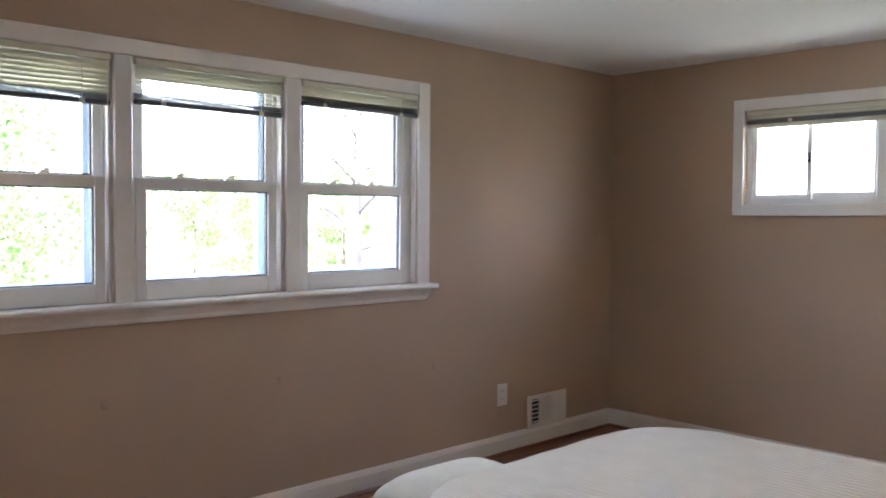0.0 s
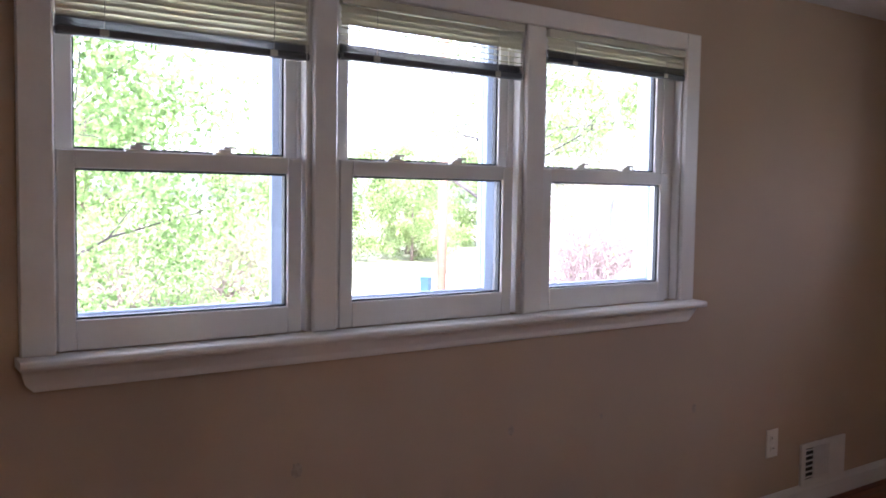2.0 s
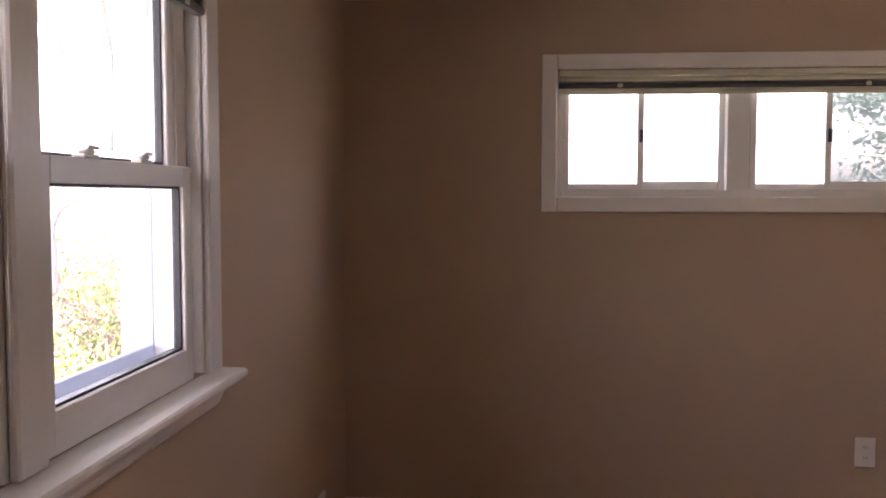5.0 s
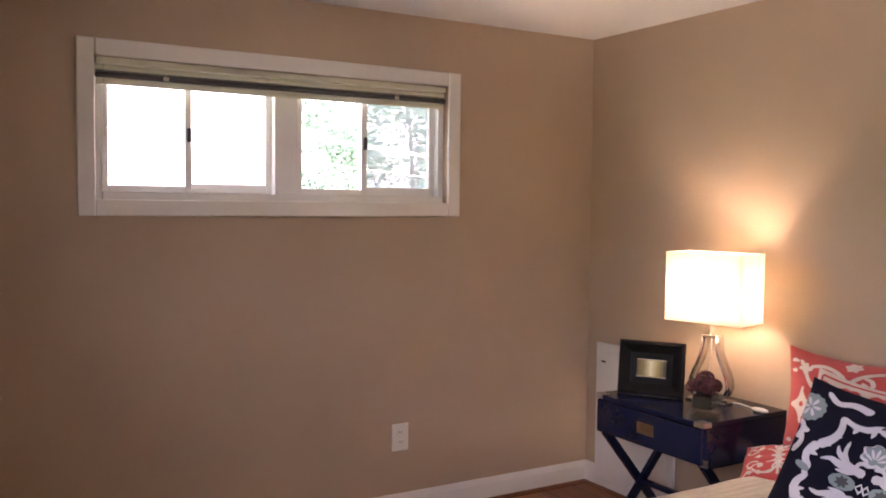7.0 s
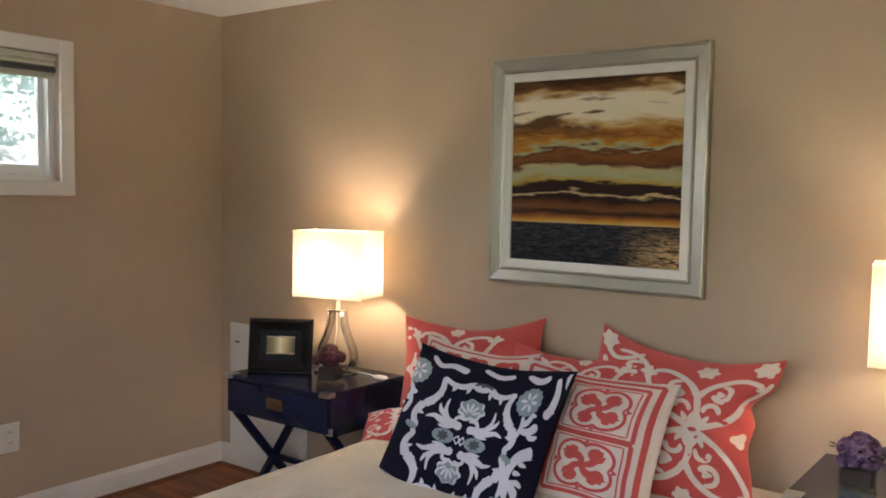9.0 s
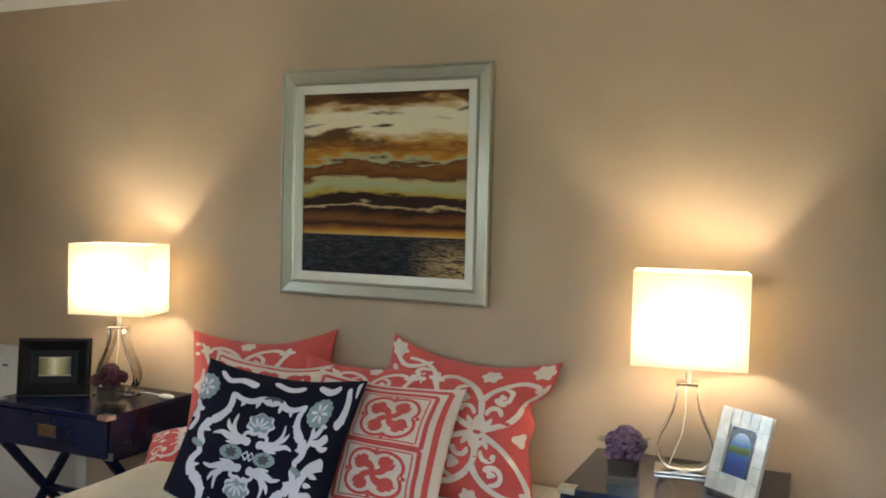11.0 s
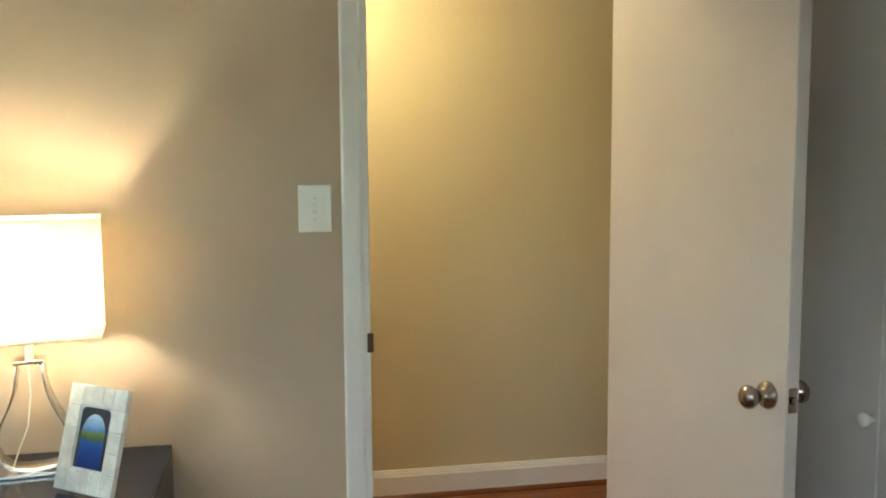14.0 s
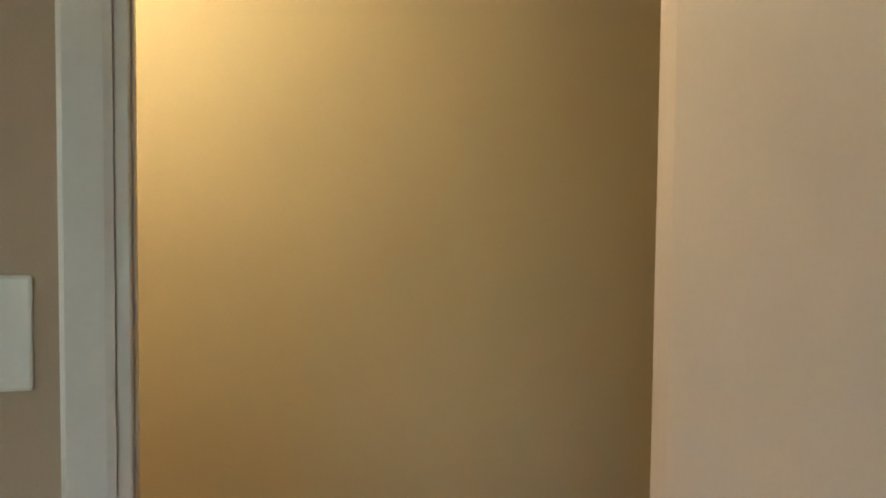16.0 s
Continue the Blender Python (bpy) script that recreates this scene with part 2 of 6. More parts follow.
WALL = mat("beige_wall_paint", (0.50, 0.378, 0.268), 0.75, 0, 0.05, 1.7, 260, 0.12, 0.3)
HALLPAINT = mat("hall_wall_paint", (0.60, 0.515, 0.33), 0.75, 0, 0.05, 1.7, 260, 0.12, 0.3)
CEIL = mat("white_ceiling_paint", (0.80, 0.79, 0.77), 0.85, 0, 0.03, 2.0, 200, 0.15, 0.2)
TRIM = mat("white_gloss_trim", (0.80, 0.77, 0.72), 0.35, 0, 0.04, 5.0, 90, 0.04, 0.5)
VINYL = mat("white_vinyl_sash", (0.80, 0.79, 0.76), 0.32, 0, 0.03, 5.0, 90, 0.02, 0.5)
# white like the trim; the open door's dimmer light is put into its colour
DOORW = mat("dimmed_white_door_paint", (0.62, 0.545, 0.50), 0.4, 0, 0.04, 3.0, 120, 0.06, 0.5)
CLOSET = mat("white_closet_paint", (0.72, 0.65, 0.60), 0.45, 0, 0.04, 3.0, 120, 0.06, 0.4)
PLASTIC = mat("white_wall_plate_plastic", (0.82, 0.79, 0.72), 0.3, 0, 0.03, 20, 200, 0.02)
GASKET = mat("black_rubber_gasket", (0.02, 0.021, 0.024), 0.5, 0, 0.1, 30, 200, 0.02)
# white outer trim; the blue of the skylight on it is put into its colour
OUTTRIM = mat("skylit_outside_trim", (0.44, 0.53, 0.68), 0.5, 0, 0.05, 6, 100, 0.05)
SLAT = mat("cream_aluminium_slat", (0.66, 0.64, 0.50), 0.4, 0, 0.05, 8, 100, 0.02)
# blind bottom rail and gathered slats: their shade is put into this dark colour
RAILSHADE = mat("shaded_blind_rail", (0.10, 0.10, 0.10), 0.4, 0, 0.1, 8, 100, 0.03)
CORD = mat("pale_blind_cord", (0.72, 0.70, 0.62), 0.8, 0, 0.1, 80, 500, 0.1)
CLEAR = glass_mat("clear_glass")
SCREEN = screen_mat("veiled_insect_screen")
ACRYL = glass_mat("clear_acrylic_wand", (0.93, 0.95, 0.96))
OAK = wood("red_oak_boards", (0.14, 0.038, 0.010), (0.38, 0.12, 0.03), 0.45, 'X', 0.08)
SHOE = wood("stained_shoe_moulding", (0.10, 0.032, 0.010), (0.21, 0.072, 0.022), 0.35, 'X', 0.3)
NAVY = mat("navy_lacquer", (0.007, 0.012, 0.042), 0.2, 0, 0.12, 4, 60, 0.015, 0.4, 0.2)
NICKEL = mat("brushed_nickel", (0.62, 0.60, 0.56), 0.3, 1.0, 0.08, 40, 300, 0.05)
BRASSY = mat("antique_brass", (0.36, 0.25, 0.14), 0.3, 1.0, 0.2, 30, 200, 0.06)
BRONZE = mat("worn_nickel_knob", (0.36, 0.30, 0.255), 0.22, 1.0, 0.2, 25, 150, 0.05)
CHROME = mat("satin_chrome", (0.70, 0.69, 0.67), 0.18, 1.0, 0.06, 40, 300, 0.02)
SILVERFRAME = mat("silver_leaf_frame", (0.46, 0.44, 0.36), 0.36, 0.7, 0.05, 5, 140, 0.06)
LINER = mat("white_frame_liner", (0.78, 0.75, 0.68), 0.7, 0, 0.05, 10, 300, 0.15)
BLACKFRAME = mat("black_lacquered_frame", (0.012, 0.010, 0.010), 0.45, 0, 0.3, 12, 120, 0.08, 0.12)
PEARL = mat("mother_of_pearl_tile", (0.68, 0.66, 0.60), 0.22, 0, 0.2, 22, 60, 0.05, 0.6, 0.4, per_object=0.12)
SHADE = shade_mat("cotton_lamp_shade")
BULBM = glow("warm_bulb", (1.0, 0.84, 0.60), BULB)
SPREAD = fabric("cream_matelasse", (0.68, 0.61, 0.48), 420, 0.92, 0.05, 0.5)
MATTRESS = fabric("white_mattress_ticking", (0.72, 0.70, 0.66), 500)
BENCHC = fabric("ivory_bench_upholstery", (0.70, 0.66, 0.54), 500)
CORAL = fabric("coral_cotton", (0.60, 0.098, 0.085), 650)
CREAM = fabric("cream_print", (0.74, 0.64, 0.57), 650)
NAVYC = fabric("navy_cotton", (0.006, 0.006, 0.018), 650)
NAVYC.node_tree.nodes["Principled BSDF"].inputs["Sheen Weight"].default_value = 0.0
# white print; the bluish window light on it is put into its colour
WHITEP = fabric("window_lit_white_print", (0.70, 0.68, 0.75), 650)
GREYP = fabric("grey_blue_print", (0.27, 0.34, 0.36), 650)
DARKP = fabric("slate_print", (0.09, 0.10, 0.11), 650)
PURPLE = leaf_mat("mauve_petals", (0.10, 0.045, 0.12), (0.33, 0.20, 0.34), 0.2)
BURGUNDY = leaf_mat("burgundy_petals", (0.035, 0.006, 0.014), (0.14, 0.025, 0.045), 0.15)
STEM = leaf_mat("dark_green_leaf", (0.03, 0.05, 0.015), (0.08, 0.13, 0.04), 0.2)
SOIL = mat("dark_vase_filling", (0.03, 0.022, 0.018), 0.6, 0, 0.3, 40, 200, 0.3)
VENTDARK = mat("dark_duct", (0.012, 0.011, 0.011), 0.8, 0, 0.2, 10, 100, 0.05)
BARK = mat("grey_brown_bark", (0.11, 0.085, 0.065), 0.9, 0, 0.4, 5, 40, 0.8, stretch=(1, 1, 0.25))
POLEW = mat("weathered_pole_wood", (0.17, 0.105, 0.07), 0.85, 0, 0.25, 4, 60, 0.4, stretch=(1, 1, 0.12))
LEAF = leaf_mat("spring_leaves", (0.10, 0.165, 0.045), (0.27, 0.37, 0.14), 0.5)
LEAFB = leaf_mat("maple_leaves", (0.085, 0.16, 0.042), (0.28, 0.41, 0.15), 0.6)
LEAFP = leaf_mat("pale_blue_green_leaves", (0.09, 0.17, 0.12), (0.20, 0.31, 0.23), 0.5)
SHRUB = leaf_mat("shrub_leaves", (0.07, 0.12, 0.03), (0.22, 0.29, 0.09), 0.35)
BLOSSOM = leaf_mat("white_blossom", (0.50, 0.40, 0.41), (0.80, 0.75, 0.74), 0.3)
# furrowed bark with shade put into its colour, darker than the sunlit bark
SHADEBARK = mat("shaded_furrowed_bark", (0.045, 0.040, 0.038), 0.95, 0, 0.45, 4, 30, 0.9, stretch=(1, 1, 0.25))
ALUM = mat("pale_weathered_aluminium", (0.72, 0.76, 0.75), 0.5, 0.0, 0.12, 8, 80, 0.05)
TWIGS = mat("dry_twigs", (0.20, 0.16, 0.145), 0.9, 0, 0.3, 8, 60, 0.3)
GRASS = mat("lawn_grass", (0.075, 0.105, 0.035), 0.95, 0, 0.4, 0.9, 14, 0.8, hue=(0.18, 0.18, 0.10))
CONCRETE = mat("pale_concrete", (0.40, 0.39, 0.38), 0.9, 0, 0.18, 0.5, 25, 0.4)
SIDING = mat("white_siding", (0.72, 0.72, 0.71), 0.6, 0, 0.06, 2, 30, 0.1)
BRICKW = mat("weathered_brick", (0.30, 0.20, 0.16), 0.85, 0, 0.3, 3, 40, 0.4)
ROOFM = mat("grey_shingles", (0.14, 0.13, 0.125), 0.9, 0, 0.25, 3, 40, 0.5)
CARW = mat("white_car_paint", (0.75, 0.76, 0.78), 0.2, 0, 0.03, 2, 40, 0, 0.5, 0.8)
TYRE = mat("black_tyre", (0.02, 0.02, 0.02), 0.8, 0, 0.2, 10, 60, 0.2)
DARKGLASS = mat("dark_car_glass", (0.02, 0.025, 0.03), 0.08, 0, 0.1, 4, 40, 0)
LAMPRED = mat("red_tail_lamp", (0.5, 0.03, 0.02), 0.2, 0, 0.1, 10, 60, 0)
BLUEBIN = mat("blue_bin_plastic", (0.02, 0.06, 0.26), 0.5, 0, 0.1, 6, 60, 0.05)
GREYBIN = mat("grey_green_bin_plastic", (0.09, 0.13, 0.12), 0.55, 0, 0.1, 6, 60, 0.05)
SPACKLE = mat("spackle_smudge", (0.42, 0.34, 0.26), 0.8, 0, 0.25, 60, 200, 0.1)


# ---- building helpers ----
def link(name, bm, material, parent=None, label="", smooth=False):
    me = bpy.data.meshes.new(name)
    bmesh.ops.recalc_face_normals(bm, faces=bm.faces)
    bm.to_mesh(me)
    bm.free()
    me.materials.append(material)
    if smooth:
        for p in me.polygons:
            p.use_smooth = True
    ob = new(name, me)
    if parent:
        ob.parent = parent
    if label:
        tagged(ob, label)
    return ob


def part(name, bm, material, parent, label="", smooth=False):
    return link(name, bm, material, parent, label, smooth)


def thing(name, label, category, m=None, group="", kind=""):
    ob = tagged(new(name), label, category, group, kind)
    if m is not None:
        ob.matrix_basis = m
    return ob


def add_box(bm, x0, x1, y0, y1, z0, z1, bevel=0.0, seg=1):
    r = bmesh.ops.create_cube(bm, size=1.0)
    vs = r["verts"]
    for v in vs:
        v.co = Vector((x0 + (v.co.x + 0.5) * (x1 - x0), y0 + (v.co.y + 0.5) * (y1 - y0), z0 + (v.co.z + 0.5) * (z1 - z0)))
    if bevel:
        es = list({e for v in vs for e in v.link_edges})
        bmesh.ops.bevel(bm, geom=es, offset=bevel, segments=seg, affect='EDGES', profile=0.5)
    return bm


def bx(x0, x1, y0, y1, z0, z1, bevel=0.0, seg=1):
    return add_box(bmesh.new(), x0, x1, y0, y1, z0, z1, bevel, seg)


def add_tube(bm, pts, radii, seg=8, cap=True):
    pts = [Vector(p) for p in pts]
    if isinstance(radii, (int, float)):
        radii = [radii] * len(pts)
    rings = []
    ref = Vector((0.31, 0.87, 0.37)).normalized()
    for i, p in enumerate(pts):
        d = (pts[min(i + 1, len(pts) - 1)] - pts[max(i - 1, 0)]).normalized()
        a = d.cross(ref)
        if a.length < 1e-3:
            a = d.cross(Vector((1, 0, 0)))
        a.normalize()
        b = d.cross(a)
        rings.append([bm.verts.new(p + radii[i] * (math.cos(k * math.tau / seg) * a + math.sin(k * math.tau / seg) * b)) for k in range(seg)])
    for r0, r1 in zip(rings, rings[1:]):
        for k in range(seg):
            bm.faces.new((r0[k], r0[(k + 1) % seg], r1[(k + 1) % seg], r1[k]))
    if cap:
        bm.faces.new(rings[0][::-1]), bm.faces.new(rings[-1])
    return bm


def tube(pts, radii, seg=8):
    return add_tube(bmesh.new(), pts, radii, seg)


def lathe(profile, seg=24, axis='Z'):
    """A turned solid from (radius, height) pairs."""
    bm = bmesh.new()
    rings = []
    for r, h in profile:
        ring = []
        for k in range(seg):
            c, s = math.cos(k * math.tau / seg) * r, math.sin(k * math.tau / seg) * r
            ring.append(bm.verts.new((c, s, h) if axis == 'Z' else ((c, h, s) if axis == 'Y' else (h, c, s))))
        rings.append(ring)
    for r0, r1 in zip(rings, rings[1:]):
        for k in range(seg):
            bm.faces.new((r0[k], r0[(k + 1) % seg], r1[(k + 1) % seg], r1[k]))
    bm.faces.new(rings[0][::-1]), bm.faces.new(rings[-1])
    return bm


def extrude_profile(profile, a, b, place):
    """A moulding: a 2D profile swept straight from a to b; place(u, v, s) gives the point."""
    bm = bmesh.new()
    r0 = [bm.verts.new(place(u, v, a)) for u, v in profile]
    r1 = [bm.verts.new(place(u, v, b)) for u, v in profile]
    n = len(profile)
    for k in range(n):
        bm.faces.new((r0[k], r0[(k + 1) % n], r1[(k + 1) % n], r1[k]))
    bm.faces.new(r0[::-1]), bm.faces.new(r1)
    return bm


def soup(name, verts, faces, material, parent=None, label=""):
    me = bpy.data.meshes.new(name)
    me.from_pydata(verts, [], faces)
    me.materials.append(material)
    ob = new(name, me)
    if parent:
        ob.parent = parent
    if label:
        tagged(ob, label)
    return ob


def structure(ob, label, category):
    return tagged(ob, label, category, kind="structure")


# ---- walls, floor, ceiling ----
# window wall: opening x 0.757..3.178, z 1.09..2.12
WX0, WX1, WZ0, WZ1 = 0.757, 3.178, 1.09, 2.12
bm = bmesh.new()
add_box(bm, XD - 0.15, WX0, YA, YA + TH, -0.2, H + 0.1)
add_box(bm, WX1, XB + TH, YA, YA + TH, -0.2, H + 0.1)
add_box(bm, WX0, WX1, YA, YA + TH, -0.2, WZ0)
add_box(bm, WX0, WX1, YA, YA + TH, WZ1, H + 0.1)
structure(link("wall_north", bm, WALL), "beige painted plaster wall with a wide triple window", "wall")
# slider wall: opening y 0.92..2.565, z 1.54..2.12
SY0, SY1, SZ0, SZ1 = 0.925, 2.56, 1.545, 2.115
bm = bmesh.new()
add_box(bm, XB, XB + TH, -0.15, SY0, -0.2, H + 0.1)
add_box(bm, XB, XB + TH, SY1, YA, -0.2, H + 0.1)
add_box(bm, XB, XB + TH, SY0, SY1, -0.2, SZ0)
add_box(bm, XB, XB + TH, SY0, SY1, SZ1, H + 0.1)
structure(link("wall_east", bm, WALL), "beige painted plaster wall with a high sliding window", "wall")
# bed wall with the doorway
DX0, DX1, DZ = -0.14, 0.68, 2.158
WC = 0.115
bm = bmesh.new()
add_box(bm, DX1, XB, -WC, 0, -0.2, H + 0.1)
add_box(bm, XD, DX0, -WC, 0, -0.2, H + 0.1)
add_box(bm, DX0, DX1, -WC, 0, DZ, H + 0.1)
structure(link("wall_south", bm, WALL), "beige painted bedroom wall behind the bed", "wall")
structure(link("wall_west", bx(XD - 0.15, XD, -WC, YA, -0.2, H + 0.1), WALL), "beige painted wall beside the door", "wall")
bm = bmesh.new()
for nm, q in (("wall_hall", (-2.2, 3.0, YH - 0.12, YH)), ("wall_hall_east", (3.0, 3.12, YH - 0.12, -WC)), ("wall_hall_west", (-2.32, -2.2, YH - 0.12, 0)), ("wall_hall_north", (-2.2, XD - 0.15, -WC, 0))):
    structure(link(nm, bx(*q, -0.2, H + 0.1), HALLPAINT), "warm beige painted hallway wall", "wall")
structure(link("ceiling", bx(-2.4, XB + TH, YH - 0.2, YA + TH, H, H + 0.12), CEIL), "flat white painted ceiling", "ceiling")
floor = structure(link("floor", bx(-2.4, XB + TH, YH - 0.2, YA + TH, -0.25, -0.014), SHOE), "stained oak strip floor", "floor")

# skirting: board with a moulded top, and a stained shoe along the floor
BASE = [(0, 0.0), (0.014, 0.0), (0.014, 0.095), (0.011, 0.102), (0.011, 0.106), (0.007, 0.116), (0.005, 0.123), (0, 0.123)]
SHOEP = [(0.014, 0.0), (0.032, 0.0), (0.031, 0.007), (0.027, 0.013), (0.021, 0.017), (0.014, 0.019)]


def skirting(name, a, b, place):
    base = structure(link(name, extrude_profile(BASE, a, b, place), TRIM), "white painted moulded baseboard", "baseboard")
    part("shoe_moulding", extrude_profile(SHOEP, a, b, place), SHOE, base, "brown stained quarter-round shoe")


skirting("baseboard_north", XD, XB, lambda u, v, s: (s, YA - u, v))
skirting("baseboard_east", 0, YA, lambda u, v, s: (XB - u, s, v))
skirting("baseboard_south", 0.745, XB, lambda u, v, s: (s, u, v))
skirting("baseboard_hall", -2.2, 3.0, lambda u, v, s: (s, YH + u, v * 1.05))


# ---- triple window ----
win = thing("window_1", "triple double-hung window with white vinyl sashes and painted casing", "window", kind="structure")
CW = 0.085
CASP = 0.02
part("casing", bx(WX1, WX1 + CW, YA - CASP, YA, WZ0 - 0.01, WZ1 + 0.07, 0.004), TRIM, win)
part("casing", bx(WX0 - CW, WX0, YA - CASP, YA, WZ0 - 0.01, WZ1 + 0.07, 0.004), TRIM, win)
part("head_casing", bx(WX0, WX1, YA - CASP, YA, WZ1, WZ1 + 0.07, 0.004), TRIM, win)
STOOL = [(-0.02, 1.064), (0.078, 1.064), (0.083, 1.068), (0.085, 1.075), (0.083, 1.083), (0.078, 1.088), (-0.02, 1.09)]
part("stool", extrude_profile(STOOL, WX0 - CW - 0.010, WX1 + CW + 0.010, lambda u, v, s: (s, YA - u, v)), TRIM, win, "white painted window stool with a rounded nose")
APR = [(0.0, 0.998), (0.016, 0.998), (0.02, 1.006), (0.022, 1.02), (0.034, 1.048), (0.036, 1.0635), (0.0, 1.0635)]
bm = extrude_profile(APR, WX0 - CW, WX1 + CW, lambda u, v, s: (s, YA - u, v))
for v in bm.verts:
    if v.co.z < 1.03:
        v.co.x += 0.03 * (1 if v.co.x < 2 else -1) * (1.03 - v.co.z) / 0.032
part("apron", bm, TRIM, win)
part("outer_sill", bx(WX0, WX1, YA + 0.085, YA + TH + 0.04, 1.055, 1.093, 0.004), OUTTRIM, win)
UNITS = [(0.757, 1.475), (1.571, 2.310), (2.415, 3.178)]
SASH = [(0.765, 1.452), (1.583, 2.277), (2.417, 3.105)]
for k, (a, b) in enumerate(((1.475, 1.571), (2.310, 2.415))):
    part("mullion", bx(a, b, YA + 0.002, YA + TH, WZ0, WZ1), TRIM, win)
    part("mullion_casing", bx(a + 0.008, b - 0.008, YA - CASP, YA + 0.002, WZ0, WZ1, 0.005), TRIM, win)
# jamb beside the sashes, with its tracks
for (a, b), (s0, s1) in zip(UNITS, SASH):
    if b - s1 > 0.01:
        part("jamb_track", bx(s1 + 0.002, b, YA + 0.035, YA + TH - 0.01, WZ0 + 0.003, WZ1), VINYL, win)
        part("jamb_stop", bx(b - 0.012, b, YA - 0.004, YA + 0.035, WZ0 + 0.003, WZ1, 0.003), TRIM, win)
    part("jamb_track", bx(a, s0 - 0.002, YA + 0.004, YA + TH - 0.01, WZ0 + 0.003, WZ1), VINYL, win)
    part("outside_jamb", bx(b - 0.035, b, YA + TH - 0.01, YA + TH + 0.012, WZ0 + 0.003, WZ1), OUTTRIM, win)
    part("screen_rail", bx(a + 0.004, b - 0.076, YA + 0.100, YA + 0.118, WZ0 + 0.003, 1.178, 0.003), OUTTRIM, win, "outer screen rail with blue skylight in its colour")
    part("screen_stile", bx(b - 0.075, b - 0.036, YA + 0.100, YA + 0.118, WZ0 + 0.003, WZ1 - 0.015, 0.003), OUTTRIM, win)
    part("head_jamb", bx(a, b, YA + 0.03, YA + TH, WZ1 - 0.012, WZ1 - 0.001), VINYL, win)

GZ0, GZ1, RZ = 1.172, 1.568, 1.616      # lower glass, meeting rail top


def sash(parent, name, x0, x1, z0, z1, gx0, gx1, gz0, gz1, y0, y1):
    """One sash: rails and stiles, rubber gasket and pane."""
    s = part(name, bx(x0, gx0, y0, y1, z0, z1, 0.003), VINYL, parent)
    part("stile", bx(gx1, x1, y0, y1, z0, z1, 0.003), VINYL, s)
    part("bottom_rail", bx(gx0, gx1, y0, y1, z0, gz0, 0.002), VINYL, s)
    part("top_rail", bx(gx0, gx1, y0, y1, gz1, z1, 0.002), VINYL, s)
    g = bmesh.new()
    e = 0.006
    ym = (y0 + y1) / 2
    for q in ((gx0, gx0 + e, gz0, gz1), (gx1 - e, gx1, gz0, gz1), (gx0 + e, gx1 - e, gz0, gz0 + e), (gx0 + e, gx1 - e, gz1 - e, gz1)):
        add_box(g, q[0], q[1], ym - 0.006, ym + 0.012, q[2], q[3])
    part("gasket", g, GASKET, s, "black rubber glazing gasket")
    pane = part("pane", bx(gx0, gx1, ym, ym + 0.004, gz0, gz1), CLEAR, s, "clear window pane")
    pane.visible_shadow = False
    return s


def sash_lock(parent, x, y, z):
    bmk = bmesh.new()
    add_box(bmk, x - 0.032, x + 0.032, y, y + 0.026, z, z + 0.008, 0.003)
    add_box(bmk, x - 0.02, x + 0.018, y + 0.003, y + 0.022, z + 0.008, z + 0.018, 0.004)
    lock = part("sash_lock", bmk, PLASTIC, parent, "white cam sash lock")
    part("lever", add_box(bmesh.new(), x - 0.006, x + 0.034, y + 0.002, y + 0.010, z + 0.018, z + 0.025, 0.002), PLASTIC, lock)


for (s0, s1) in SASH:
    lo = sash(win, "lower_sash", s0, s1, WZ0 + 0.002, RZ, s0 + 0.045, s1 - 0.045, GZ0, GZ1, YA - 0.001, YA + 0.034)
    sash(win, "upper_sash", s0 + 0.004, s1 + 0.012, RZ - 0.045, WZ1 - 0.014, s0 + 0.05, s1 - 0.035, RZ + 0.004, WZ1 - 0.055, YA + 0.042, YA + 0.078)
    for f in (0.3, 0.66):
        sash_lock(lo, s0 + f * (s1 - s0), YA + 0.004, RZ)
    part("tilt_latch", bx(s1 - 0.03, s1 - 0.006, YA - 0.004, YA - 0.001, RZ - 0.012, RZ - 0.002, 0.001), PLASTIC, lo)


